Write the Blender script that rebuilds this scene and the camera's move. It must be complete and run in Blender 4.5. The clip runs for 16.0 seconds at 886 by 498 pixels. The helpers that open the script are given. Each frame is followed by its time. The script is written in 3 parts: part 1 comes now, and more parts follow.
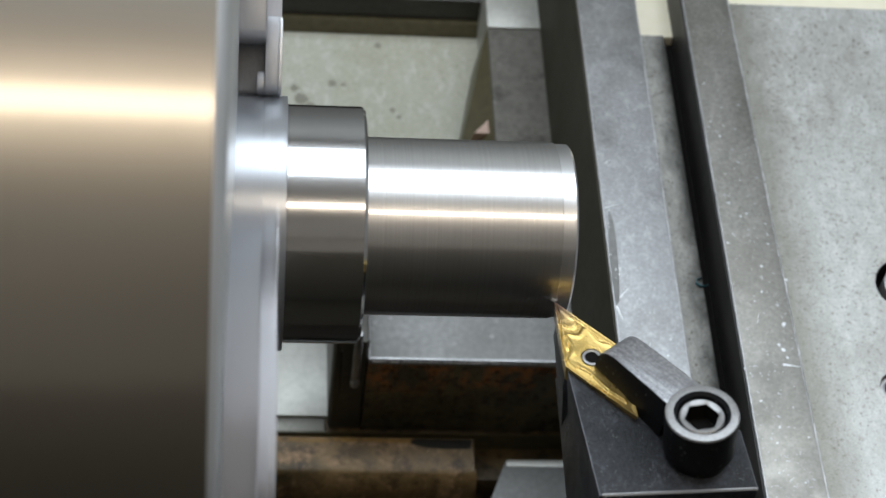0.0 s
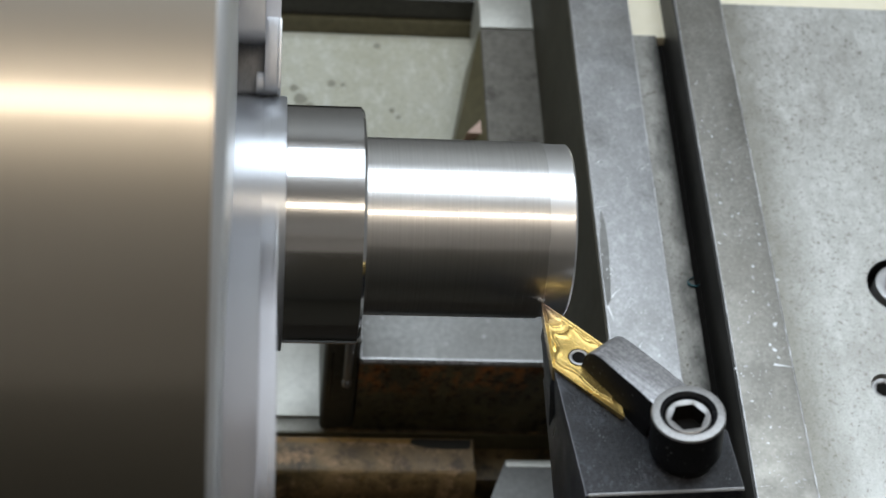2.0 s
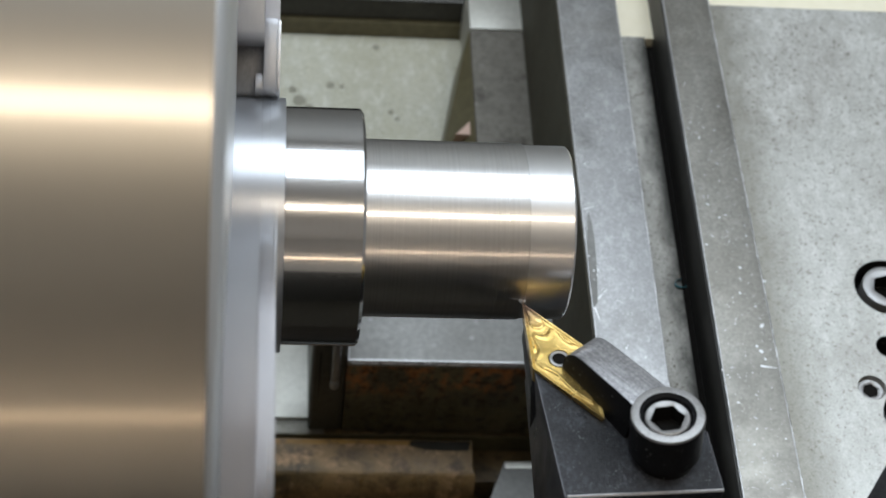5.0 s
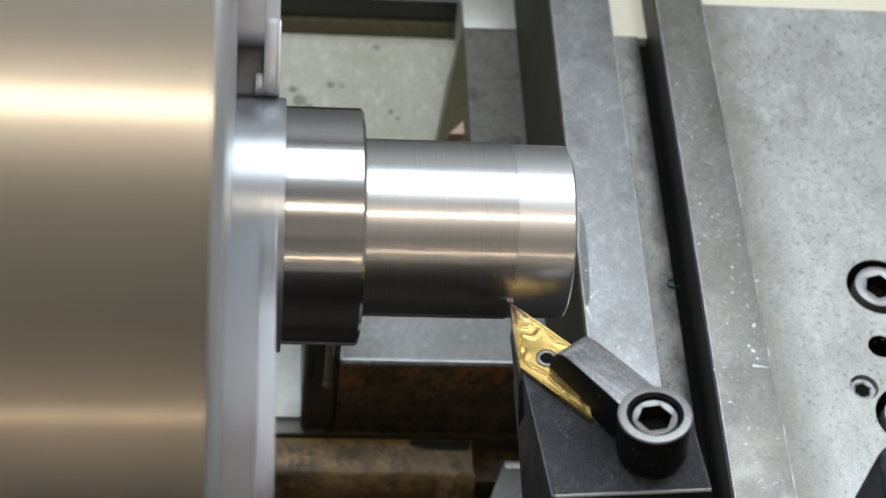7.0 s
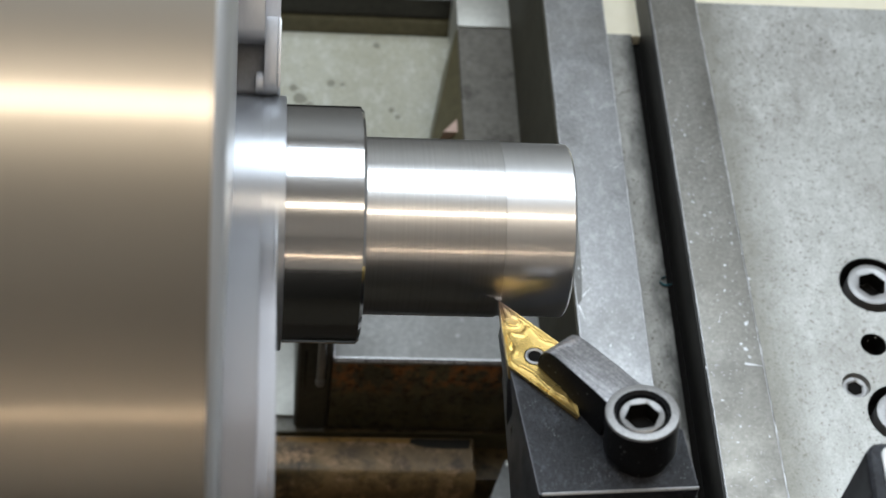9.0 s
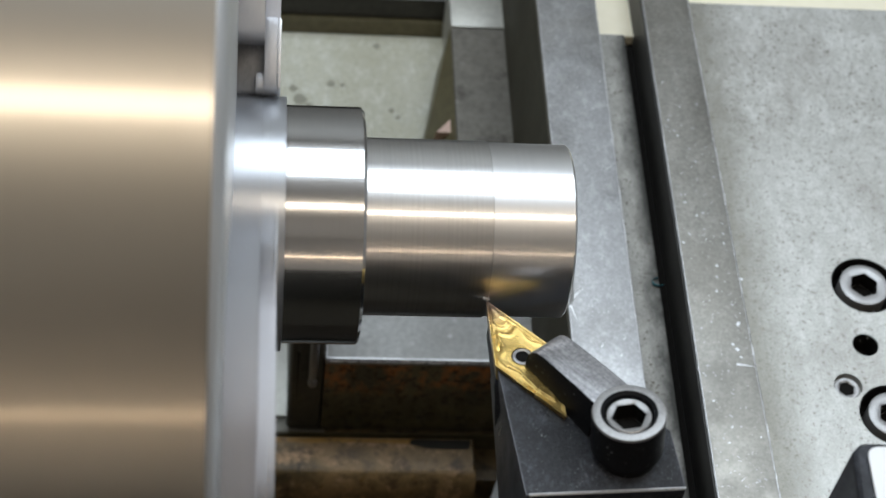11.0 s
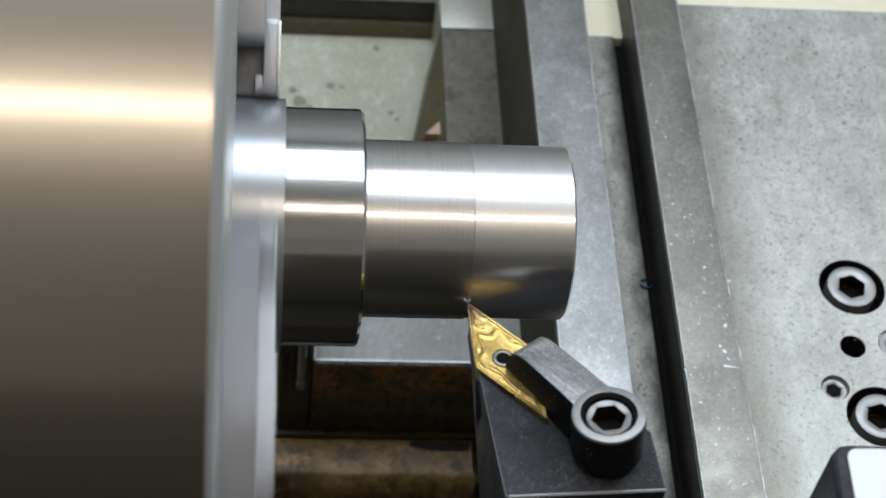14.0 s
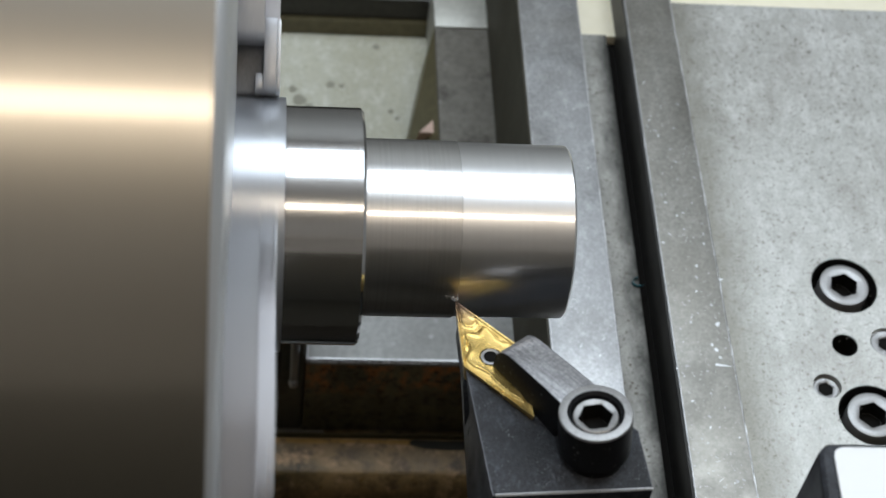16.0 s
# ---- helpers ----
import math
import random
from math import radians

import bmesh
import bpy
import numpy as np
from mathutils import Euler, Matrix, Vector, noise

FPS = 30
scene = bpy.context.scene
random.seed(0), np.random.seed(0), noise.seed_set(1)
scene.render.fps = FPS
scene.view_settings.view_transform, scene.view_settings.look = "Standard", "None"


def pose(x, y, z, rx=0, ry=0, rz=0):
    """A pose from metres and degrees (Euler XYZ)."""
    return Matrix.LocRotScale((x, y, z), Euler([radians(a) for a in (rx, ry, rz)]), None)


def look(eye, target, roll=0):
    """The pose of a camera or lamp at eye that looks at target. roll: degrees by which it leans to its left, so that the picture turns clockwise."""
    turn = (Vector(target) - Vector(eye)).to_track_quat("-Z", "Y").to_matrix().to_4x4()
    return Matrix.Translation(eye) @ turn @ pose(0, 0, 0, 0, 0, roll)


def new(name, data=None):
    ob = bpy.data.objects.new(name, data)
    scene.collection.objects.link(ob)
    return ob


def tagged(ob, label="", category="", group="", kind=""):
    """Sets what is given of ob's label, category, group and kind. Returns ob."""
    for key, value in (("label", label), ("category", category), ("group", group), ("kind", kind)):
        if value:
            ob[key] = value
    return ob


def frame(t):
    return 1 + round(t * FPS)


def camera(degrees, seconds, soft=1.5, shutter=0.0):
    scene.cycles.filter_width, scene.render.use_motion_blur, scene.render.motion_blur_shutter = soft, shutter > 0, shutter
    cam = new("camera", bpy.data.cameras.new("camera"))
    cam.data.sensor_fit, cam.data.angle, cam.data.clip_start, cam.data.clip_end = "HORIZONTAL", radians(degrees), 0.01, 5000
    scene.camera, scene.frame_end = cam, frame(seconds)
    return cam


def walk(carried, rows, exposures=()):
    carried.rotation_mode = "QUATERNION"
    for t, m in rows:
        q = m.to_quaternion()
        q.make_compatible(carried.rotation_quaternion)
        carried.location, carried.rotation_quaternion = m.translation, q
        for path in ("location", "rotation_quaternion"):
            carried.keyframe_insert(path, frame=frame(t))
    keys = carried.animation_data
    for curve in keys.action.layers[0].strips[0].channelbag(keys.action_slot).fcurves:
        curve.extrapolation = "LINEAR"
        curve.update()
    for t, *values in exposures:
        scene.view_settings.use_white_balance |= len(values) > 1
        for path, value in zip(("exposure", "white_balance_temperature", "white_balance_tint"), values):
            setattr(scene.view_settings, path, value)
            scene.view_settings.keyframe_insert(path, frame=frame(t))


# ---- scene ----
AXIS = 1.10            # height of the spindle axis over the shop floor
TRAVEL = 0.01982       # way of the carriage during the clip
EYE = Vector((-0.01414, -0.23016, AXIS + 0.29403))
AHEAD = Vector((0.10162563, 0.60391769, -0.79054137))
RIGHT = Vector((0.99451276, -0.04183864, 0.09588478))
UP = Vector((-0.02483134, 0.79594783, 0.60485573))


def eye_pose(pan, tilt):
    """The camera's pose, turned by a few ten-thousandths of a radian by the shake of its stand."""
    d = (AHEAD - RIGHT * pan + UP * tilt).normalized()
    r = (RIGHT - d * RIGHT.dot(d)).normalized()
    u = r.cross(d)
    m = Matrix((r, u, -d)).transposed().to_4x4()
    return Matrix.Translation(EYE) @ m


cam = camera(27.478, 16.0, soft=1.1, shutter=0.35)
cam.data.dof.use_dof = True
cam.data.dof.focus_distance = 0.42
cam.data.dof.aperture_fstop = 30.0
SHAKE = ((0, 0, 0), (1, -0.3, 0.1), (2, -1.2, 0.4), (3, -2, 1.7), (4, -3, 3.1), (6.5, -3, 3.4), (7.5, -2.2, 1.7), (8.5, -2, 0.6),
         (9, -2, -0.2), (11.5, -2, 1.3), (12.5, -2.6, 2.4), (13.5, -3, 4.2), (14.5, -3, 4.3), (15.2, -3, 3.1), (16, -2.8, 2.2))
walk(cam, [(t, eye_pose(a / 3207, b / 3207)) for t, a, b in SHAKE])

# ---- light ----
world = bpy.data.worlds.new("shop")
world.use_nodes = True
scene.world = world
world.node_tree.nodes["Background"].inputs[0].default_value = (0.62, 0.58, 0.52, 1)
world.node_tree.nodes["Background"].inputs[1].default_value = 0.05


def area(name, at, target, sx, sy, watts, colour):
    d = bpy.data.lights.new(name, "AREA")
    d.shape, d.size, d.size_y, d.energy, d.color = "RECTANGLE", sx, sy, watts, colour
    ob = new(name, d)
    ob.matrix_world = look(at, target)
    return ob


area("ceiling_panel_lamp", (0.1, 0.72, 2.64), (0.1, 0.72, 0), 2.6, 1.0, 37.0, (0.825, 0.92, 1.0))
area("warm_tube_lamp", (0.0, -0.57, 2.62), (0.0, -0.57, 0), 1.8, 0.12, 6.2, (1.0, 0.86, 0.68))
# unseen fill lamps, added to brighten the ceiling and the front wall
area("ceiling_fill_lamp", (0.1, 0.90, 2.72), (0.1, 0.90, 4), 2.6, 1.0, 12, (0.98, 0.98, 0.98))
area("ceiling_fill_lamp", (0.0, -1.90, 2.60), (0.0, -1.90, 4), 2.4, 0.3, 2.2, (1.0, 0.95, 0.88))
area("wall_fill_lamp", (0.0, -1.75, 2.25), (0.0, -2.60, 1.95), 2.4, 0.15, 3.8, (1.0, 0.94, 0.85))


# ---- materials ----
def material(name, base, rough=0.5, metal=0.0):
    m = bpy.data.materials.new(name)
    m.use_nodes = True
    b = m.node_tree.nodes["Principled BSDF"]
    b.inputs["Base Color"].default_value = (*base, 1)
    b.inputs["Roughness"].default_value = rough
    b.inputs["Metallic"].default_value = metal
    return m


def node(m, kind, **values):
    n = m.node_tree.nodes.new(kind)
    for k, v in values.items():
        n.inputs[k].default_value = v
    return n


def link(m, a, b):
    m.node_tree.links.new(a, b)


def coords(m, stretch=(1, 1, 1)):
    tc = node(m, "ShaderNodeTexCoord")
    mp = node(m, "ShaderNodeMapping")
    mp.inputs["Scale"].default_value = stretch
    link(m, tc.outputs["Object"], mp.inputs["Vector"])
    return mp.outputs["Vector"]


def noise_tex(m, scale, detail=4, stretch=(1, 1, 1), rough=0.6):
    n = node(m, "ShaderNodeTexNoise", Scale=scale, Detail=detail, Roughness=rough)
    link(m, coords(m, stretch), n.inputs["Vector"])
    return n.outputs["Fac"]


def ramp(m, fac, stops):
    r = node(m, "ShaderNodeValToRGB")
    e = r.color_ramp.elements
    while len(e) < len(stops):
        e.new(0.5)
    for x, (p, c) in zip(e, stops):
        x.position, x.color = p, (*c, 1)
    link(m, fac, r.inputs["Fac"])
    return r.outputs["Color"]


def mix(m, fac, a, b, blend="MIX"):
    n = node(m, "ShaderNodeMix")
    n.data_type, n.blend_type = "RGBA", blend
    for idx, v in ((0, fac), (6, a), (7, b)):
        if isinstance(v, (int, float)):
            n.inputs[idx].default_value = v
        elif isinstance(v, tuple):
            n.inputs[idx].default_value = (*v, 1)
        else:
            link(m, v, n.inputs[idx])
    return n.outputs[2]


def bsdf(m):
    return m.node_tree.nodes["Principled BSDF"]


def grey(v):
    return (v, v, v)


def bump(m, fac, strength, distance):
    b = node(m, "ShaderNodeBump", Strength=strength, Distance=distance)
    link(m, fac, b.inputs["Height"])
    link(m, b.outputs["Normal"], bsdf(m).inputs["Normal"])


def turned_steel(name, base, r0, r1, scale, strength, streak=0.0, tone_step=0.045):
    """Steel turned on a lathe: fine rings round the x axis."""
    m = material(name, base, r0, 1)
    rings = noise_tex(m, scale, 5, (1, 0.0, 0.0), 0.75)
    broad = noise_tex(m, scale * 0.08, 3, (1, 0.0, 0.0), 0.6)
    link(m, ramp(m, rings, ((0.3, grey(r0)), (0.7, grey(r1)))), bsdf(m).inputs["Roughness"])
    tone = mix(m, broad, tuple(c * (1 - tone_step) for c in base), tuple(min(1, c * (1 + tone_step)) for c in base))
    if streak:
        mark = ramp(m, noise_tex(m, scale * 0.35, 4, (1, 0.0, 0.0), 0.8), ((0.38, grey(1 - streak)), (0.6, grey(1.0))))
        tone = mix(m, 1.0, tone, mark, "MULTIPLY")
    link(m, tone, bsdf(m).inputs["Base Color"])
    bump(m, rings, strength, 0.00002)
    return m


def worn_metal(name, dark, light, rough, metal, grain=900, specks=0.0, stain=None, relief=0.00004, stain_size=0.22, scuff=0.0, speck_scale=0.35):
    """Ground or cast metal with grain, blotches, small bright nicks and stains."""
    m = material(name, light, rough, metal)
    fine = noise_tex(m, grain, 6)
    blotch = noise_tex(m, grain * 0.06, 4)
    col = mix(m, ramp(m, fine, ((0.3, grey(0)), (0.72, grey(1)))), dark, light)
    col = mix(m, ramp(m, blotch, ((0.35, grey(0.0)), (0.75, grey(0.55)))), col, tuple(c * 0.72 for c in light))
    if stain:
        where = ramp(m, noise_tex(m, grain * stain_size, 5), ((0.57, grey(0)), (0.68, grey(0.8))))
        col = mix(m, where, col, stain)
    if scuff:
        patch = ramp(m, noise_tex(m, grain * 0.3, 7, (1, 0.6, 1), 0.8), ((0.50, grey(0)), (0.72, grey(scuff))))
        col = mix(m, patch, col, tuple(min(1, c * 1.9) for c in light))
        dull = ramp(m, noise_tex(m, grain * 0.035, 5), ((0.45, grey(0)), (0.65, grey(scuff * 0.8))))
        col = mix(m, dull, col, (dark[0] * 0.8, dark[1] * 0.74, dark[2] * 0.62))
    if specks:
        v = node(m, "ShaderNodeTexVoronoi", Scale=grain * speck_scale)
        link(m, coords(m), v.inputs["Vector"])
        near = ramp(m, v.outputs["Distance"], ((0.08, grey(1)), (0.22, grey(0))))
        few = ramp(m, noise_tex(m, grain * 0.12, 3), ((0.46, grey(0)), (0.70, grey(specks))))
        col = mix(m, mix(m, 1.0, near, few, "MULTIPLY"), col, (0.8, 0.82, 0.84))
    link(m, col, bsdf(m).inputs["Base Color"])
    link(m, ramp(m, blotch, ((0.3, grey(max(0.05, rough - 0.1))), (0.7, grey(min(1, rough + 0.12))))), bsdf(m).inputs["Roughness"])
    bump(m, fine, 0.35, relief)
    return m


CHUCK = turned_steel("brushed_chuck_steel", (0.47, 0.440, 0.395), 0.285, 0.30, 2600, 0.0015, 0.0, 0.014)
BEVEL = worn_metal("bright_rim_steel", (0.86, 0.87, 0.89), (0.93, 0.94, 0.96), 0.42, 0.95, 300)
# one jaw steel in three tones: plain, lit ends and ribs, shaded roots
JAW = worn_metal("jaw_steel", (0.47, 0.48, 0.51), (0.58, 0.59, 0.625), 0.38, 0.55, 1500)
LIT_JAW = worn_metal("lit_jaw_steel", (0.74, 0.74, 0.79), (0.84, 0.84, 0.89), 0.4, 0.1, 1500)
SHADED_JAW = worn_metal("shaded_jaw_steel", (0.20, 0.20, 0.21), (0.30, 0.30, 0.31), 0.5, 0.3, 1500)
BLUR_RING = turned_steel("blur_ring_steel", (0.58, 0.60, 0.64), 0.25, 0.34, 1800, 0.3)
bsdf(BLUR_RING).inputs["Metallic"].default_value = 0.8


def brushed(name, dark, light, along):
    """Ground steel with fine lines along one direction of the plan."""
    m = worn_metal(name, dark, light, 0.36, 0.5, 1600)
    rot = node(m, "ShaderNodeMapping")
    rot.inputs["Rotation"].default_value = (0, 0, along)
    thin = node(m, "ShaderNodeMapping")
    thin.inputs["Scale"].default_value = (0.03, 1, 0.2)
    tc = node(m, "ShaderNodeTexCoord")
    link(m, tc.outputs["Object"], rot.inputs["Vector"])
    n = node(m, "ShaderNodeTexNoise", Scale=4000.0, Detail=3.0)
    link(m, rot.outputs["Vector"], thin.inputs["Vector"])
    link(m, thin.outputs["Vector"], n.inputs["Vector"])
    old = bsdf(m).inputs["Base Color"].links[0].from_socket
    line = ramp(m, n.outputs["Fac"], ((0.35, grey(0.75)), (0.65, grey(1.3))))
    link(m, mix(m, 1.0, old, line, "MULTIPLY"), bsdf(m).inputs["Base Color"])
    return m


def rusty(name, dark, mid, bright, spread, rough=0.45, above=None, pit=0.25, pit_size=420):
    """Iron with old rust: broad stains, patches and grain in three tones, the rust only above a height where one is given."""
    m = material(name, mid, rough)
    broad, patch, grain = noise_tex(m, 55, 5), noise_tex(m, 120, 7, (1, 1, 0.6), 0.75), noise_tex(m, 900, 5)
    col = mix(m, ramp(m, broad, ((0.40, grey(0)), (0.60, grey(1)))), dark, mid)
    where = ramp(m, patch, ((0.62 - spread, grey(0)), (0.72 - spread * 0.6, grey(1))))
    if above:
        sep = node(m, "ShaderNodeSeparateXYZ")
        link(m, coords(m), sep.inputs[0])
        span = node(m, "ShaderNodeMapRange")
        span.inputs[1].default_value, span.inputs[2].default_value = above
        link(m, sep.outputs[2], span.inputs[0])
        where = mix(m, 1.0, where, span.outputs[0], "MULTIPLY")
    col = mix(m, where, col, bright)
    pits = ramp(m, noise_tex(m, pit_size, 5), ((0.36, grey(pit)), (0.50, grey(1))))
    col = mix(m, 1.0, col, pits, "MULTIPLY")
    link(m, col, bsdf(m).inputs["Base Color"])
    link(m, ramp(m, patch, ((0.35, grey(rough - 0.15)), (0.7, grey(rough + 0.25)))), bsdf(m).inputs["Roughness"])
    bump(m, grain, 0.6, 0.0006)
    return m


def mottled(name, low, mid, high, grime, rough, metal, cloud=45, even=0.45, grime_shade=None, grime_shade_share=0.55, grime_shade_tone=(0.20, 0.185, 0.155)):
    """Worn iron: clouds, smears and grain of three tones, with small dark pits and grime."""
    m = material(name, mid, rough, metal)
    clouds = noise_tex(m, cloud, 6, (1, 0.7, 1), 0.65)
    smear = noise_tex(m, 260, 7, (1, 0.55, 1), 0.75)
    grain = noise_tex(m, 1700, 4)
    col = mix(m, ramp(m, clouds, ((0.36, grey(0)), (0.64, grey(1)))), low, mid)
    col = mix(m, even, col, mid)
    col = mix(m, ramp(m, smear, ((0.45, grey(0)), (0.75, grey(0.75)))), col, high)
    pits = ramp(m, noise_tex(m, 760, 6, (1, 1, 1), 0.7), ((0.33, grey(0.9)), (0.44, grey(0))))
    col = mix(m, pits, col, grime)
    film = ramp(m, noise_tex(m, cloud * 0.8, 7, (1, 0.5, 1), 0.7), ((0.52, grey(0)), (0.76, grey(0.5))))
    col = mix(m, film, col, grime)
    if grime_shade:
        # brown grime caked at the plate's rail, painted-in shade at the slot gap, ragged edge
        x0, x1 = grime_shade
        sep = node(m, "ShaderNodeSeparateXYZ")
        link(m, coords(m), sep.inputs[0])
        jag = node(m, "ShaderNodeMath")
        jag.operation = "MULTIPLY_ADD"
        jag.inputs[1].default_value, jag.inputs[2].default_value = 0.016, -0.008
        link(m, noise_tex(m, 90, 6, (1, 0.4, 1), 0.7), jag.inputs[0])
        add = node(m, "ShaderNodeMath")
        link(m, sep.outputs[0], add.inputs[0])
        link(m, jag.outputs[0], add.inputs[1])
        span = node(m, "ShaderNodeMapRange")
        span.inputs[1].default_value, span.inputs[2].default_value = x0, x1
        span.inputs[3].default_value, span.inputs[4].default_value = grime_shade_share, 0.0
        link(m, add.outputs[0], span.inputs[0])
        col = mix(m, span.outputs[0], col, grime_shade_tone)
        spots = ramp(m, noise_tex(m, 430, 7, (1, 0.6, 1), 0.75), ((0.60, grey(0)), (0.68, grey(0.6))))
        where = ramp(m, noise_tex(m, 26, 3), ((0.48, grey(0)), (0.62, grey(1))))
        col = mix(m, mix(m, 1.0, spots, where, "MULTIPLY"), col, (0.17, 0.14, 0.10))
    col = mix(m, 0.35, col, mix(m, 1.0, col, ramp(m, grain, ((0.3, grey(0.6)), (0.7, grey(1.5)))), "MULTIPLY"))
    link(m, col, bsdf(m).inputs["Base Color"])
    link(m, ramp(m, smear, ((0.3, grey(max(0.08, rough - 0.08))), (0.75, grey(min(1, rough + 0.18))))), bsdf(m).inputs["Roughness"])
    bump(m, grain, 0.3, 0.00006)
    return m


def with_core(m, rough, share):
    """A second, sharper gloss over the first, as on steel polished over a coarser finish."""
    a = bsdf(m)
    b = node(m, "ShaderNodeBsdfPrincipled", Metallic=1.0, Roughness=rough)
    link(m, a.inputs["Base Color"].links[0].from_socket, b.inputs["Base Color"])
    both = node(m, "ShaderNodeMixShader")
    both.inputs["Fac"].default_value = share
    link(m, a.outputs["BSDF"], both.inputs[1])
    link(m, b.outputs["BSDF"], both.inputs[2])
    link(m, both.outputs["Shader"], m.node_tree.nodes["Material Output"].inputs["Surface"])
    return m


STOCK = with_core(turned_steel("rough_turned_steel", (0.83, 0.825, 0.83), 0.25, 0.35, 5200, 0.45, 0.12), 0.11, 0.33)
COLLAR = with_core(turned_steel("smooth_collar_steel", (0.68, 0.68, 0.69), 0.15, 0.22, 4200, 0.3, 0.05), 0.07, 0.42)
FINISH = with_core(turned_steel("finish_turned_steel", (0.86, 0.86, 0.875), 0.31, 0.38, 9000, 0.2), 0.13, 0.28)
GROUND = worn_metal("ground_rail_steel", (0.255, 0.256, 0.26), (0.395, 0.397, 0.405), 0.40, 0.9, 900, 0.5, None, 0.00006, 0.22, 0.32, 0.9)
GRIMED = worn_metal("grimed_rail_steel", (0.18, 0.173, 0.157), (0.305, 0.295, 0.272), 0.40, 0.88, 900, 0.6, None, 0.00006, 0.22, 0.22, 0.9)
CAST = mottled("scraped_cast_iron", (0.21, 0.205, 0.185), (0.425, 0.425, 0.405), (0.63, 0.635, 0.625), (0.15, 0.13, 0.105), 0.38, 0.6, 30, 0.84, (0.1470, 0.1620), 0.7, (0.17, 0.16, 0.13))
# darker towards the gap: the right rail's shade painted into the floor
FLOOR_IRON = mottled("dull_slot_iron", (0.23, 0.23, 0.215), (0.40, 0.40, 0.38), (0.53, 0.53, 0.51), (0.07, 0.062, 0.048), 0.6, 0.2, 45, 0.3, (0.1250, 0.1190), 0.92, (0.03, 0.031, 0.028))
SADDLE = worn_metal("saddle_iron", (0.17, 0.172, 0.17), (0.25, 0.252, 0.246), 0.5, 0.3, 500, 0.25)
BLOCK = worn_metal("brownish_worn_iron", (0.11, 0.103, 0.088), (0.205, 0.195, 0.172), 0.5, 0.3, 420, 0.2, (0.06, 0.055, 0.045))
RUST = rusty("oily_rusty_iron", (0.080, 0.070, 0.042), (0.14, 0.116, 0.066), (0.44, 0.17, 0.055), 0.15, 0.45, (-0.224, -0.212))
RUST_BAR = rusty("rusty_bar_iron", (0.10, 0.066, 0.026), (0.25, 0.16, 0.07), (0.52, 0.33, 0.19), 0.11, 0.4, None, 0.4, 150)
LEDGE = rusty("brown_oily_ledge", (0.09, 0.064, 0.030), (0.17, 0.115, 0.052), (0.30, 0.18, 0.07), 0.05, 0.45, None, 0.45, 220)
OCHRE = rusty("ochre_rust", (0.16, 0.085, 0.016), (0.33, 0.18, 0.04), (0.45, 0.27, 0.08), 0.06, 0.4, None, 0.4, 200)
WAY = worn_metal("ground_bed_way", (0.45, 0.45, 0.42), (0.59, 0.59, 0.55), 0.4, 0.4, 400)
PALE = mottled("pale_painted_casting", (0.40, 0.39, 0.30), (0.48, 0.48, 0.41), (0.54, 0.56, 0.53), (0.33, 0.32, 0.25), 0.2, 0.0, 22)
CREAM = worn_metal("cream_paint", (0.82, 0.77, 0.60), (0.88, 0.83, 0.67), 0.4, 0.0, 200)
with_core(CHUCK, 0.12, 0.25)
BLACK = worn_metal("black_oxide_steel", (0.004, 0.005, 0.007), (0.052, 0.056, 0.068), 0.36, 0.1, 1900, 0.55, None, 0.0009, 0.22, 0.8, 0.9)
# near black: shade painted on the clamp's sides and its ring wall
CLAMP_SHADE = worn_metal("shaded_clamp_steel", (0.005, 0.0055, 0.0065), (0.016, 0.0165, 0.019), 0.45, 0.0, 2200, 0.3)
bsdf(CLAMP_SHADE).inputs["Specular IOR Level"].default_value = 0.14
GLOW = material("warm_tube_glow", (0.9, 0.8, 0.7), 0.5)
bsdf(GLOW).inputs["Emission Color"].default_value = (1.0, 0.74, 0.49, 1)
bsdf(GLOW).inputs["Emission Strength"].default_value = 6.0
BLOCKER = worn_metal("blocker_dark", (0.060, 0.056, 0.043), (0.085, 0.079, 0.062), 0.9, 0, 60)
BRUSHED = brushed("brushed_clamp_top", (0.19, 0.191, 0.204), (0.44, 0.443, 0.465), 0.951)
# paler bevels: edge wear together with painted edge highlights
EDGE = material("worn_lit_edge", (0.13, 0.13, 0.145), 0.45, 0.6)
SCREW = worn_metal("screw_steel", (0.30, 0.30, 0.31), (0.46, 0.46, 0.47), 0.35, 0.8, 1800)
POLISH = worn_metal("polished_rod_steel", (0.42, 0.42, 0.43), (0.56, 0.56, 0.58), 0.28, 0.9, 900)
NICKED = worn_metal("nicked_edge_steel", (0.30, 0.30, 0.31), (0.55, 0.55, 0.57), 0.4, 0.6, 700, 0.8)
SPOT_TONE = material("spot_tone", (0.24, 0.235, 0.19), 0.35)
BRIGHT = material("bare_bright_steel", (0.62, 0.63, 0.65), 0.4, 0.6)
OLIVE = worn_metal("dark_olive_paint", (0.085, 0.076, 0.042), (0.15, 0.133, 0.075), 0.45, 0.0, 300)
CAP = worn_metal("cap_screw_steel", (0.30, 0.30, 0.305), (0.48, 0.48, 0.485), 0.42, 0.6, 2000)
SHINE = worn_metal("rubbed_edge_steel", (0.17, 0.17, 0.17), (0.66, 0.67, 0.69), 0.4, 0.5, 260)
RAIL_SHADE = worn_metal("rail_side_shade", (0.036, 0.033, 0.021), (0.066, 0.060, 0.040), 0.7, 0.0, 260)
bsdf(BLACK).inputs["Specular IOR Level"].default_value = 0.35
# near black: paints the shade inside holes, sockets and gaps
DARK = material("recess_shade", (0.010, 0.0095, 0.009), 0.9, 0.0)
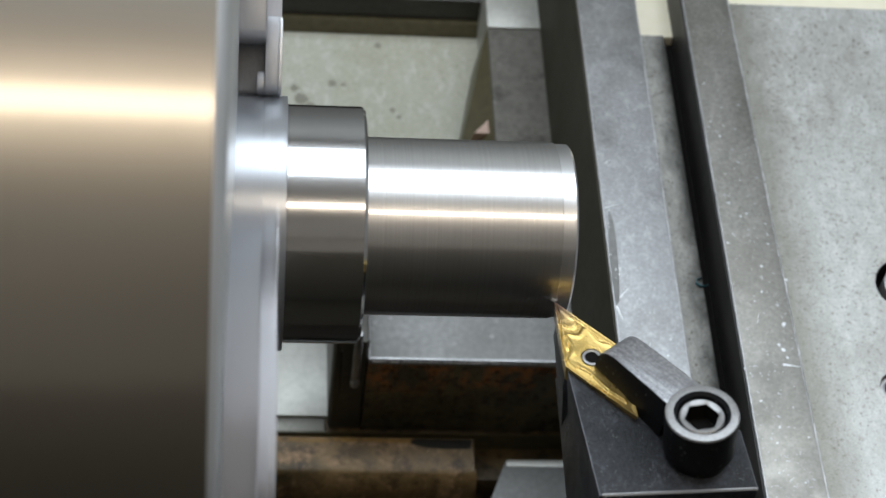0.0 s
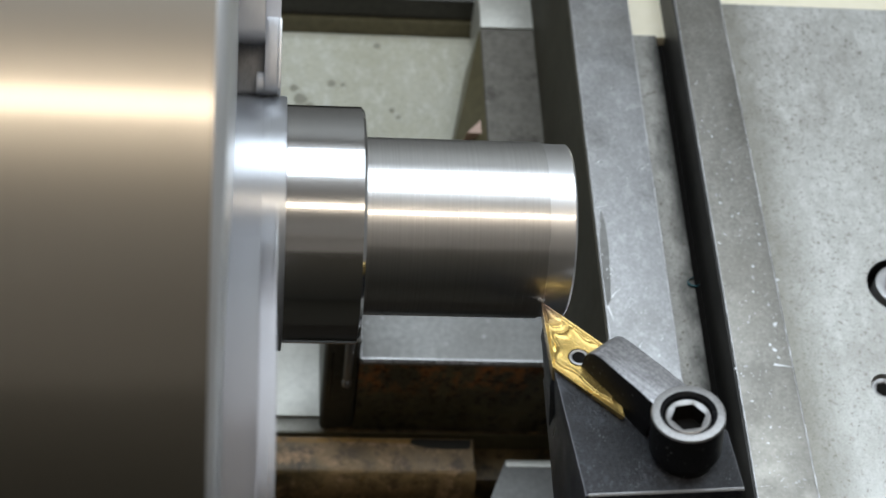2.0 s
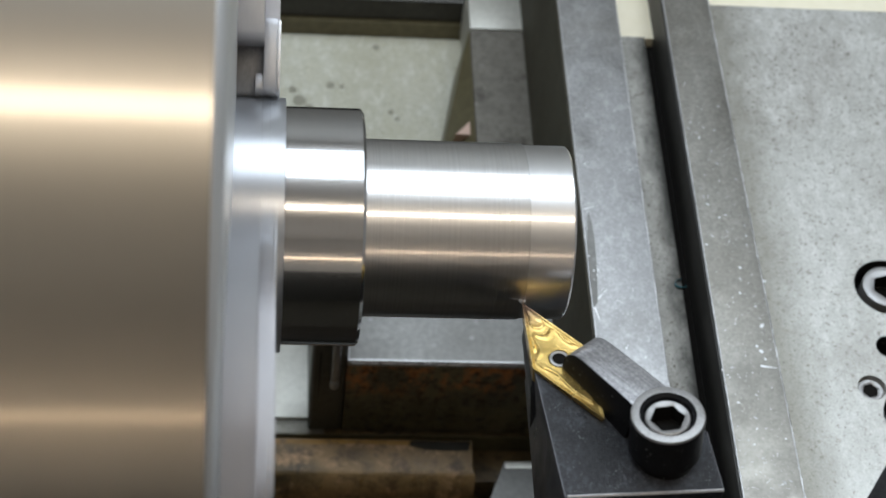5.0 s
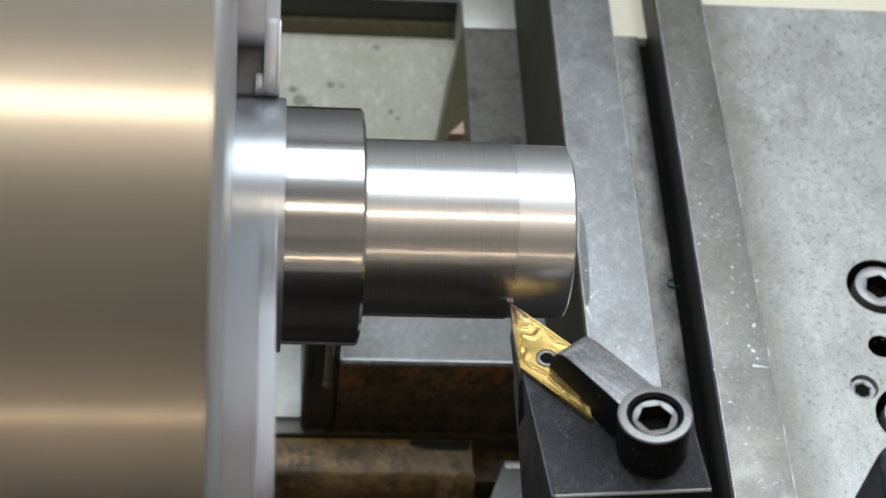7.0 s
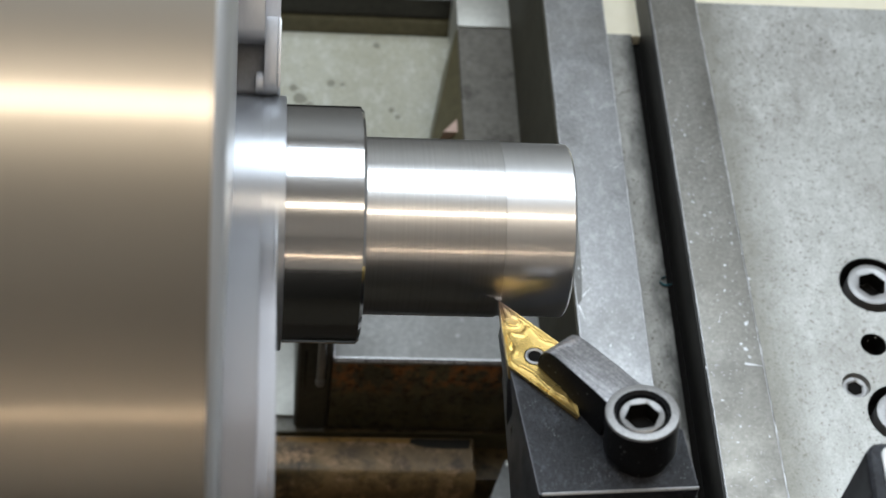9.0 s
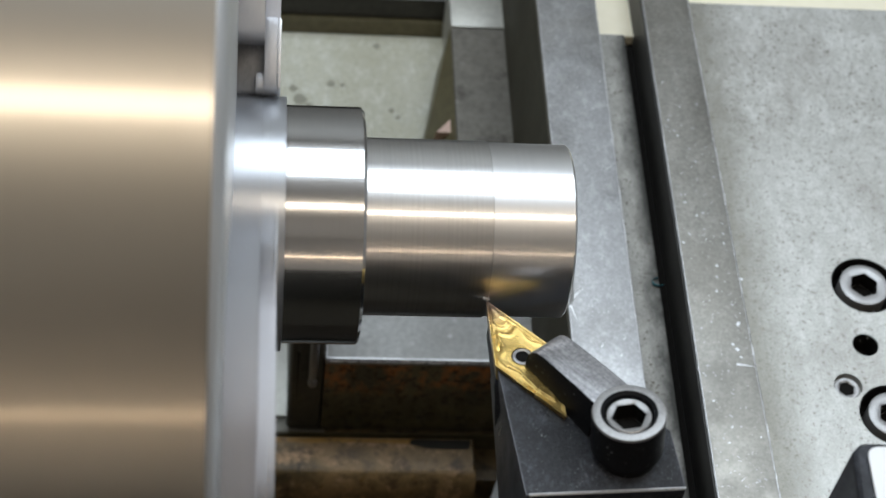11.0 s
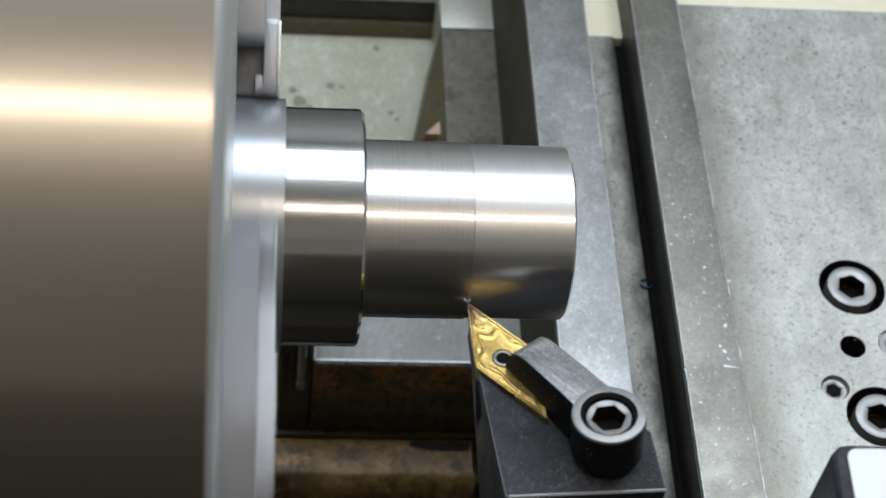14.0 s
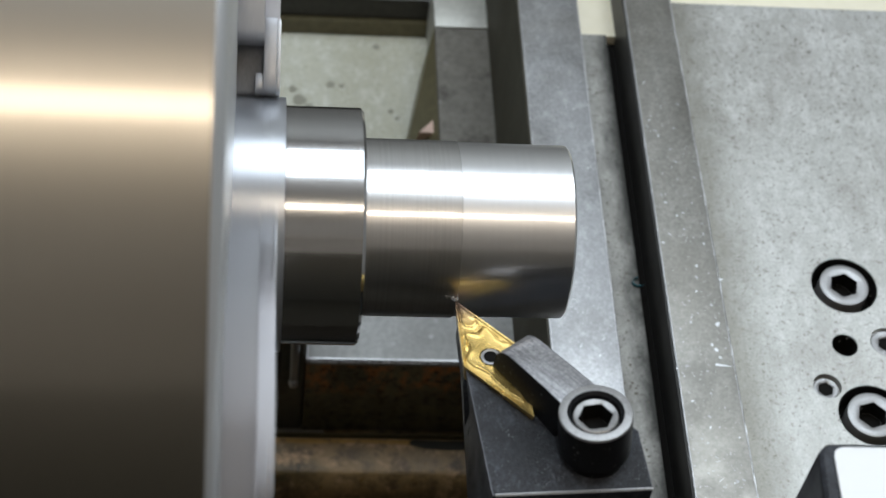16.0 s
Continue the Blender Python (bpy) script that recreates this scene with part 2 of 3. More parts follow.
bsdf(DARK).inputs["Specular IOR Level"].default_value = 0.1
DARK_IRON = worn_metal("dark_oily_iron", (0.018, 0.0165, 0.0135), (0.042, 0.039, 0.031), 0.4, 0.2, 400)
WIPER = worn_metal("oily_wiper_iron", (0.040, 0.038, 0.030), (0.085, 0.080, 0.066), 0.45, 0.1, 400)
TRAY = worn_metal("oily_tray_iron", (0.007, 0.006, 0.004), (0.014, 0.012, 0.008), 0.75, 0.0, 300)
SLOT_SHADE = worn_metal("slot_side_shade", (0.012, 0.012, 0.011), (0.03, 0.029, 0.026), 0.5, 0.0, 400)
GOLD = worn_metal("titanium_nitride_gold", (0.62, 0.42, 0.12), (0.80, 0.57, 0.21), 0.28, 0.9, 1500, 0, None, 0.00001)


def heat_stained(m, tip, reach):
    """Brown burnt colour round the cutting tip, with a ragged edge."""
    tc = node(m, "ShaderNodeTexCoord")
    far = node(m, "ShaderNodeVectorMath")
    far.operation = "DISTANCE"
    link(m, tc.outputs["Object"], far.inputs[0])
    far.inputs[1].default_value = tip
    jag = node(m, "ShaderNodeMath")
    jag.operation = "MULTIPLY_ADD"
    jag.inputs[1].default_value = reach * 0.7
    link(m, noise_tex(m, 700, 4), jag.inputs[0])
    link(m, far.outputs["Value"], jag.inputs[2])
    span = node(m, "ShaderNodeMapRange")
    span.inputs[1].default_value, span.inputs[2].default_value = reach * 0.65, reach * 1.5
    span.inputs[3].default_value, span.inputs[4].default_value = 0.95, 0.0
    link(m, jag.outputs[0], span.inputs[0])
    old = bsdf(m).inputs["Base Color"].links[0].from_socket
    link(m, mix(m, span.outputs[0], old, (0.21, 0.145, 0.12)), bsdf(m).inputs["Base Color"])


heat_stained(GOLD, (0.04565, -0.0181, 0.0), 0.0068)
COPPER = material("copper_pink", (0.50, 0.36, 0.30), 0.5, 0.2)
GRIME = material("dark_pit_grime", (0.12, 0.11, 0.09), 0.7)
LABEL = material("white_label_plastic", (0.90, 0.92, 0.95), 0.35)
CURL = worn_metal("blued_swarf_steel", (0.22, 0.17, 0.12), (0.52, 0.46, 0.39), 0.35, 0.7, 900)
TEAL = material("teal_swarf", (0.025, 0.10, 0.12), 0.35, 0.7)
WALL = worn_metal("shop_wall_paint", (0.54, 0.515, 0.485), (0.62, 0.60, 0.57), 0.8, 0, 12)
NORTH = worn_metal("dull_olive_wall_paint", (0.38, 0.37, 0.345), (0.46, 0.45, 0.425), 0.8, 0, 12)
DARK_PANEL = worn_metal("dark_panel_paint", (0.020, 0.019, 0.014), (0.030, 0.028, 0.021), 0.6, 0, 12)
CEIL = worn_metal("shop_ceiling_paint", (0.72, 0.715, 0.70), (0.80, 0.795, 0.78), 0.8, 0, 12)
CONCRETE = worn_metal("shop_floor_concrete", (0.028, 0.026, 0.019), (0.048, 0.045, 0.034), 0.7, 0, 14)


# ---- mesh helpers (millimetres from the spindle axis) ----
def thing(name, label, category, group="", kind=""):
    ob = new(name)
    ob.empty_display_size = 0.02
    ob.location = (0, 0, AXIS)
    return tagged(ob, label, category, group, kind)


def finish(bm, edge=30):
    bmesh.ops.recalc_face_normals(bm, faces=bm.faces)
    bmesh.ops.scale(bm, vec=(0.001, 0.001, 0.001), verts=bm.verts)
    return bm


def part(name, bm, mat, parent, label="", edge=32, worn=None):
    finish(bm)
    me = bpy.data.meshes.new(name)
    bm.to_mesh(me)
    bm.free()
    me.materials.append(mat)
    # slot 1 holds bevels, brushed tops and the darkened socket walls
    me.materials.append(worn or mat)
    me.polygons.foreach_set("use_smooth", [True] * len(me.polygons))
    me.set_sharp_from_angle(angle=radians(edge))
    ob = new(name, me)
    ob.parent = parent
    return tagged(ob, label)


def bevelled(bm, width, segments=2, angle=25):
    if width:
        edges = [e for e in bm.edges if len(e.link_faces) == 2 and e.calc_face_angle(0) > radians(angle)]
        made = bmesh.ops.bevel(bm, geom=edges, offset=width, segments=segments, affect="EDGES", profile=0.6)
        for f in made["faces"]:
            f.material_index = 1
    return bm


def prism(poly, z0, z1, bevel=0.0, segments=2):
    bm = bmesh.new()
    low = [bm.verts.new((x, y, z0)) for x, y in poly]
    top = [bm.verts.new((x, y, z1)) for x, y in poly]
    bm.faces.new(low), bm.faces.new(top)
    for i in range(len(poly)):
        j = (i + 1) % len(poly)
        bm.faces.new((low[i], low[j], top[j], top[i]))
    bmesh.ops.recalc_face_normals(bm, faces=bm.faces)
    return bevelled(bm, bevel, segments)


def box(x0, x1, y0, y1, z0, z1, bevel=0.0, segments=2):
    return prism(((x0, y0), (x1, y0), (x1, y1), (x0, y1)), z0, z1, bevel, segments)


def loft(a, b):
    """A closed body between two polygons of as many points."""
    bm = bmesh.new()
    low, top = [bm.verts.new(p) for p in a], [bm.verts.new(p) for p in b]
    bm.faces.new(low), bm.faces.new(top)
    for i in range(len(a)):
        j = (i + 1) % len(a)
        bm.faces.new((low[i], low[j], top[j], top[i]))
    bmesh.ops.recalc_face_normals(bm, faces=bm.faces)
    return bm


def turned(profile, n=160, axis="x", at=(0, 0, 0)):
    """A body of revolution from (along, radius) pairs, closed from its last pair to its first."""
    bm = bmesh.new()
    rings = []
    for a, r in profile:
        ring = []
        for i in range(n):
            c, s = math.cos(2 * math.pi * i / n), math.sin(2 * math.pi * i / n)
            p = (a, r * c, r * s) if axis == "x" else (r * c, r * s, a)
            ring.append(bm.verts.new(Vector(p) + Vector(at)))
        rings.append(ring)
    for k in range(len(rings)):
        a, b = rings[k], rings[(k + 1) % len(rings)]
        for i in range(n):
            j = (i + 1) % n
            bm.faces.new((a[i], a[j], b[j], b[i]))
    return bm


def circle(x, y, r, n=40, turn=0.0):
    return [(x + r * math.cos(2 * math.pi * i / n + turn), y + r * math.sin(2 * math.pi * i / n + turn)) for i in range(n)]


def holed_plate(outer, holes, z0, z1):
    """A flat plate with blind holes (x, y, radius, depth, sides) sunk in its top."""
    bm = bmesh.new()

    def loop(pts, z):
        v = [bm.verts.new((x, y, z)) for x, y in pts]
        return v, [bm.edges.new((v[i], v[(i + 1) % len(v)])) for i in range(len(v))]

    rim, edges = loop(outer, z1)
    walls = []
    for x, y, r, depth, n in holes:
        v, e = loop(circle(x, y, r, n), z1)
        edges += e
        walls.append((v, depth))
    bmesh.ops.triangle_fill(bm, edges=edges, use_beauty=True, normal=(0, 0, 1))
    for v, depth in walls:
        low = [bm.verts.new((p.co.x, p.co.y, p.co.z - depth)) for p in v]
        for i in range(len(v)):
            j = (i + 1) % len(v)
            bm.faces.new((v[i], v[j], low[j], low[i]))
        bm.faces.new(low)
    low = [bm.verts.new((p.co.x, p.co.y, z0)) for p in rim]
    for i in range(len(rim)):
        j = (i + 1) % len(rim)
        bm.faces.new((rim[i], rim[j], low[j], low[i]))
    bm.faces.new(low)
    return bm


def socket_screw(name, parent, x, y, top, r, hexr, height, label="", turn=0.3, tilt=None, mat=None):
    """A cap screw seen from above, with a chamfered head and a six-sided socket."""
    n = 48
    bm = bmesh.new()
    def ring(rr, z, hexagon=False):
        out = []
        for i in range(n):
            a = 2 * math.pi * i / n
            k = rr
            if hexagon:
                b = (a - turn) % (math.pi / 3) - math.pi / 6
                k = rr * math.cos(math.pi / 6) / math.cos(b)
            out.append(bm.verts.new((x + k * math.cos(a), y + k * math.sin(a), z)))
        return out
    rings = [ring(r, top - height), ring(r, top - 0.5), ring(r * 0.99, top - 0.2), ring(r * 0.93, top), ring(hexr * 1.12, top),
             ring(hexr, top - 0.35, True), ring(hexr, top - height * 0.7, True)]
    for k, (a, b) in enumerate(zip(rings, rings[1:])):
        for i in range(n):
            j = (i + 1) % n
            bm.faces.new((a[i], a[j], b[j], b[i])).material_index = int(k == 5)
    bm.faces.new(rings[0]), bm.faces.new(rings[-1])
    floor = prism(circle(x, y, hexr * 0.97, 6, turn), top - height * 0.7 + 0.02, top - height * 0.7 + 0.1)
    for b in (bm, floor):
        if tilt:
            bmesh.ops.transform(b, matrix=tilt, verts=b.verts)
    s = part(name, bm, mat or SCREW, parent, label, worn=DARK)
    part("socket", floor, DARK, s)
    return s


def rounded(poly, r, n=6):
    """The polygon with its corners rounded to about r."""
    out = []
    for i, p in enumerate(poly):
        p, a, b = Vector(p), Vector(poly[i - 1]), Vector(poly[(i + 1) % len(poly)])
        rr = r[i] if isinstance(r, (list, tuple)) else r
        if rr <= 0:
            out.append(tuple(p))
            continue
        u, v = (a - p), (b - p)
        d = min(rr, u.length * 0.45, v.length * 0.45)
        s, e = p + u.normalized() * d, p + v.normalized() * d
        for k in range(n + 1):
            t = k / n
            out.append(tuple(s * (1 - t) ** 2 + p * 2 * t * (1 - t) + e * t * t))
    return out


def tube(a, b, c, r, n=8, steps=9):
    """A rounded bead along a bent line in the plan, tapered to its ends."""
    a, b, c = Vector(a), Vector(b), Vector(c)
    bm = bmesh.new()
    rings = []
    for k in range(steps):
        u = k / (steps - 1)
        p = a * (1 - u) ** 2 + b * 2 * u * (1 - u) + c * u * u
        d = ((b - a) * (1 - u) + (c - b) * u).normalized()
        w = r * (0.25 + 0.75 * math.sin(math.pi * (0.1 + 0.8 * u)))
        ring = []
        for i in range(n):
            q = 2 * math.pi * i / n
            ring.append(bm.verts.new((p.x - d.y * w * math.cos(q), p.y + d.x * w * math.cos(q), w * 0.42 * math.sin(q))))
        rings.append(ring)
    for x, y in zip(rings, rings[1:]):
        for i in range(n):
            bm.faces.new((x[i], x[(i + 1) % n], y[(i + 1) % n], y[i]))
    bm.faces.new(rings[0]), bm.faces.new(rings[-1])
    return bm


MOVING = []      # what rides on the carriage


# ---- the shop ----
def shop():
    def slab(name, x0, x1, y0, y1, z0, z1, mat):
        bm = box(x0, x1, y0, y1, z0, z1)
        ob = part(name, bm, mat, None)
        tagged(ob, kind="structure")
        return ob
    slab("floor", -4000, 2400, -2600, 2600, -60, 0, CONCRETE)
    slab("ceiling", -4000, 2400, -2600, 2600, 3300, 3360, CEIL)
    slab("wall_north", -4000, 2400, 1750, 1850, 0, 3300, NORTH)
    slab("wall_south", -4000, 2400, -2700, -2600, 0, 3300, WALL)
    # unseen dark panel, added so the bar's lower half reflects dark
    slab("reflected_dark_panel", -4000, 2400, -2600, -2585, 0, 1500, DARK_PANEL)
    slab("wall_west", -4100, -4000, -2600, 2600, 0, 3300, WALL)
    slab("wall_east", 2400, 2500, -2600, 2600, 0, 3300, CEIL)


def ceiling_lights():
    for y, w, h, x in ((720, 510, 2652, 1310), (-570, 70, 2640, 910)):
        c = thing("ceiling_light", "long white shop ceiling light", "ceiling light", "shop ceiling lights")
        part("housing", box(-x + 100, x + 100, y - w, y + w, h - 1100, h - 1100 + 30, 4), CEIL, c)
        for k in (-0.7, 0.7):
            part("hanger", box(100 + k * x - 4, 100 + k * x + 4, y - 4, y + 4, h - 1070, 2200), CEIL, c)


def wall_light():
    w = thing("wall_light", "long warm tube light on the shop wall", "wall light")
    part("housing", box(-800, 900, -2585, -2570, 960, 1120, 4), CEIL, w)
    part("tube", box(-780, 880, -2570, -2555, 1005, 1050, 5), GLOW, w, "glowing warm tube")
    # unseen blocker, added to cover the wall light part of the time
    c = thing("light_blocker", "unseen dark blocker that covers the wall light at times", "screen")
    part("blocker_sheet", box(-1000, 1100, -2520, -2505, -1060, 1250, 4), BLOCKER, c)
    for x in (-700, 800):
        part("foot", box(x - 30, x + 30, -2545, -2480, -1100, -1060, 4), BLACK, c)
    return c


# ---- the machine ----
def lathe_bed():
    bed = thing("lathe_bed", "worn cast-iron lathe bed with ground ways, stained by oil and rust", "machine bed")
    part("chip_tray", box(-700, 900, -260, 520, -420, -400, 3), TRAY, bed, "dark oily chip tray")
    part("pedestal", box(-650, 850, -180, 420, -1100, -420, 8), SADDLE, bed)
    part("rear_casting", loft(((-300, 215, -236), (600, 215, -236), (600, 283, -236), (-300, 283, -236)),
                              ((-300, 211, -232), (600, 211, -232), (600, 279, -232), (-300, 279, -232))), PALE, bed, "pale painted casting with dark spots")
    for x, y, r in ((13.2, 252, 1.7), (17.5, 251.5, 1.1), (1.0, 243.4, 2.6), (-1.6, 249, 1.7), (4.8, 240, 1.6), (36.5, 239, 1.2), (39, 235.5, 1.0), (31.5, 273, 1.4)):
        blob = [(x + r * (1 + 0.35 * noise.noise((x, y, k * 0.9))) * math.cos(k * 0.52), y + r * (1 + 0.4 * noise.noise((y, x, k * 0.9))) * math.sin(k * 0.52)) for k in range(12)]
        part("dark_spot", prism(blob, -232.2, -231.85), SPOT_TONE, bed, "dark spot on the pale paint")
    # strip paints the shade where the casting meets the rear rail
    part("rear_shade_strip", loft(((-300, 279.5, -232), (600, 279.5, -232), (600, 283, -232), (-300, 283, -232)), ((-300, 281, -226), (600, 281, -226), (600, 283, -226), (-300, 283, -226))), OLIVE, bed, "olive strip painting the shade behind the casting")
    part("rear_rail", box(-300, 600, 283, 330, -400, -215, 2), DARK_IRON, bed)
    part("rear_web", box(-300, 600, 165, 330, -402, -236.5), DARK_IRON, bed)
    part("flat_way", box(-300, 600, 106.6, 150, -300, -244.2, 0.6), WAY, bed, "bright ground flat way")
    # darker from x 10.8 on: brown rust, and the saddle's shade painted in
    part("way_step", box(10.8, 600, 101.0, 106.4, -300, -245.4, 0.6), LEDGE, bed, "rust-stained step of the way, dimmed as under the saddle")
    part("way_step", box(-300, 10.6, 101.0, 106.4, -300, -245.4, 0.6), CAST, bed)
    part("step_front_sheet", box(-300, 600, 100.5, 100.95, -290, -245.5), OLIVE, bed, "dark olive sheet over the front of the step")
    part("gap_web", box(-300, 600, 20, 100.8, -402, -290), DARK_IRON, bed)
    rail = [(78.2, -290), (78.4, -248), (81.6, -240.9), (82.4, -240.3), (83.6, -240), (95.4, -240), (95.8, -240.5), (95.8, -290)]
    part("rusty_rail", loft([(-300, y, z) for y, z in rail], [(62.2 - (0.8 if z > -240.2 else 0), y, z) for y, z in rail]), RUST_BAR, bed, "rusty brown rail with a sloping front")
    part("rust_streak", prism(((-300, 93.4), (8, 93.3), (24, 93.7), (41, 93.2), (44, 95.3), (-300, 95.3)), -240.1, -239.92), OCHRE, bed, "ochre rust along the rail's back edge")
    part("black_patch", prism(rounded(((39.5, 93.4), (45, 91.9), (52, 91.3), (60.4, 91.5), (61.0, 95.0), (40.5, 95.2)), 0.8, 3), -240.05, -239.86), TRAY, bed, "black patch on the rail")
    part("way_block", loft(((64.0, 66, -290), (330, 66, -290), (330, 87.2, -290), (72.4, 87.2, -290)), ((64.0, 66, -240), (330, 66, -240), (330, 87.2, -240), (72.4, 87.2, -240))), SADDLE, bed)
    part("way_block_edge", box(72.6, 330, 84.6, 87.3, -250, -239.6, 0.4), WAY, bed, "bright ground edge")
    part("gap_floor", box(63.5, 300, 87.4, 100.3, -290, -254, 0.5), LEDGE, bed, "brown oily gap floor")
    part("gap_ledge", box(-300, 63.3, 96.0, 100.3, -290, -247.5, 0.5), LEDGE, bed, "brown oily ledge beside the rail")
    part("headstock", box(-520, -150, -200, 300, -399, 190, 12, 4), CREAM, bed, "cream painted headstock")
    part("spindle_nose", turned(((-151, 0.1), (-151, 70), (-112, 70), (-112, 0.1)), 96), CHUCK, bed)
    return bed


def back_cover():
    cover = thing("rear_cover", "cream painted sheet cover behind the cross slide", "machine cover")
    part("sheet", box(-300, 600, 331, 334, -400, -150, 1), DARK_IRON, cover)
    MOVING.append(cover)
    part("panel", box(99.5, 145.0, 208.5, 330, -165, -155, 0.6), CREAM, cover)
    part("panel", box(145.2, 420, 211.6, 330, -165, -155, 0.6), CREAM, cover)
    return cover


JAW_TURN = 32     # a jaw stands here at every tenth of a second


def chuck():
    c = thing("lathe_chuck", "large spinning lathe chuck of brushed steel with three jaws", "chuck")
    R = 125
    part("body", turned(((-112, 20), (-112, R - 2), (-110, R), (-20.7, R), (-20.5, R - 0.05), (-20.5, 20)), 256), CHUCK, c)
    part("bevel", turned(((-20.5, 20), (-20.5, R - 0.1), (-19.4, R - 0.7), (-18.9, R - 1.35), (-18.65, R - 1.8), (-18.6, R - 2.4), (-18.6, R - 9), (-18.9, R - 9.5), (-18.9, 20)), 256), BEVEL, c, "polished rounded front rim")
    # the prism's x is radial, its z runs along the spindle
    swap = Matrix(((0, 0, 1, 0), (1, 0, 0, 0), (0, 1, 0, 0), (0, 0, 0, 1)))
    for k in range(3):
        turn = Matrix.Rotation(radians(JAW_TURN + 120 * k), 4, "X") @ swap
        def block(r0, r1, w, x0, x1):
            bm = prism(rounded(((r0, -w), (r1, -w), (r1, w), (r0, w)), 0.7, 2), x0, x1, 0.35)
            bmesh.ops.transform(bm, matrix=turn, verts=bm.verts)
            return bm
        j = part("jaw", block(35.3, 90, 18, -19, -13.5), JAW, c, "steel jaw blurred by spinning")
        # light on the outer end and shade in the root are put into the colour
        part("jaw_lit_end", block(90.05, 93, 18.2, -19, -13.3), LIT_JAW, j, "outer end of the jaw, painted brighter as if lit")
        part("jaw_root", block(25.4, 35.7, 9, -19, -13.5), SHADED_JAW, j, "root of the jaw, darkened as a shaded recess")
        part("jaw_step", block(25.4, 40.4, 13, -13.6, -10.9), JAW, j)
        part("jaw_lip", block(25.4, 40.4, 12.4, -10.95, -10.2), BEVEL, j, "bright lip of the jaw step")
        part("jaw_heel", block(25.4, 29.0, 12, -15.2, -13.4), JAW, j)
        part("jaw_rib", block(40.1, 96, 5, -13.6, -10.4), LIT_JAW, j)
    # added ring in place of the haze of spinning jaw tips
    part("blurred_jaw_ring", turned(((-18.95, 24.6), (-18.95, 26.2), (-15.0, 26.2), (-12.0, 26.15), (-9.0, 26.1), (-8.85, 26.0), (-8.8, 24.5)), 200), BLUR_RING, c, "steel ring standing in for jaw tips blurred by spinning")
    return c


R_BIG, R_RAW, R_CUT = 24.45, 18.33, 18.03


def workpiece():
    w = thing("workpiece", "bright turned steel bar with a wide collar, held in the chuck", "workpiece")
    part("collar", turned(((-90, R_RAW + 0.2), (-90, R_BIG), (6.3, R_BIG), (6.9, R_BIG - 0.6), (6.9, R_RAW + 0.12)), 256), COLLAR, w, "wide collar of turned steel")
    part("finished_bar", turned(((-60, 0.1), (-60, R_CUT - 0.02), (6.5, R_CUT - 0.02), (6.9, R_CUT - 0.9), (7.5, R_CUT - 0.9), (7.8, R_CUT),
                                 (48.8, R_CUT), (49.25, R_CUT - 0.45), (49.25, 0.1)), 256), FINISH, w, "freshly finished shiny steel bar")
    skin = part("raw_skin", turned(((-46, R_CUT + 0.03), (-46, R_RAW), (46.0, R_RAW), (46.15, R_CUT + 0.03)), 256), STOCK, w, "coarser turned steel still to be cut")
    return w, skin


# ---- the carriage ----
def saddle():
    s = thing("saddle", "grey cast-iron saddle of the lathe carriage, rusty below", "saddle")
    MOVING.append(s)
    part("wing", box(22.7, 400, 100.8, 175, -202.9, -199.6, 0.8), SADDLE, s, "grey ground wing with a bright front edge", worn=NICKED)
    part("front_face", box(22.9, 400, 101.3, 160, -244.0, -203.0, 0.3), RUST, s, "dark oily face with rust stains")
    rng = random.Random(3)
    crumbs = bmesh.new()
    for k in range(150):
        x = 23.5 + k * 0.55
        r = rng.uniform(0.45, 1.0)
        v = [crumbs.verts.new((x + r * a, 100.75 + b * rng.uniform(0.1, 0.5), -200.9 + c * r)) for a, b, c in ((-0.7, 1, -1), (0.8, 1, -0.7), (0.6, 1, 0.9), (-0.8, 1, 0.8), (0, -1, 0))]
        for q in ((0, 1, 4), (1, 2, 4), (2, 3, 4), (3, 0, 4)):
            crumbs.faces.new([v[n] for n in q])
    tagged(part("edge_wear", crumbs, BRIGHT, s, "pale crumbs along the worn edge"), kind="stuff")
    part("rear_block", loft(((53.7, 178, -231), (69, 258, -231), (97, 258, -231), (97, 178, -231)),
                            ((71.3, 178, -203.5), (71.8, 257, -203.5), (97, 257, -203.5), (97, 178, -203.5))), BLOCK, s, "brownish grey worn block")
    # thin sheet paints the rear block's sloped side as shaded
    part("rear_side_shade", loft(((53.1, 178, -231), (68.4, 258, -231), (68.9, 258, -231), (53.6, 178, -231)),
                            ((70.7, 178, -203.7), (71.2, 257, -203.7), (71.25, 257, -203.7), (70.75, 178, -203.7))), OLIVE, s, "dark olive sheet painting the block's shaded side")
    part("rear_step", box(71.6, 98, 257.6, 282, -231, -203.0, 0.6), WAY, s, "lighter step")
    part("copper_wedge", loft(((62, 207, -220), (66, 207, -220), (66, 215, -220)), ((64, 206, -206), (70.8, 206, -206), (70.8, 214, -206))), COPPER, s, "small copper wedge")
    part("wiper", prism(rounded(((11.3, 101.6), (22.7, 101.6), (22.7, 150), (11.3, 150)), 1.2, 4), -244, -191, 1.0, 3), WIPER, s, "dark way wiper")
    part("wiper_rod", turned(((-210.5, 0.1), (-210.5, 1.2), (-210, 1.4), (-184.6, 1.4), (-184, 1.2), (-184, 0.1)), 28, "z", (19.0, 100.2, 0)), SCREW, s, "round steel rod")
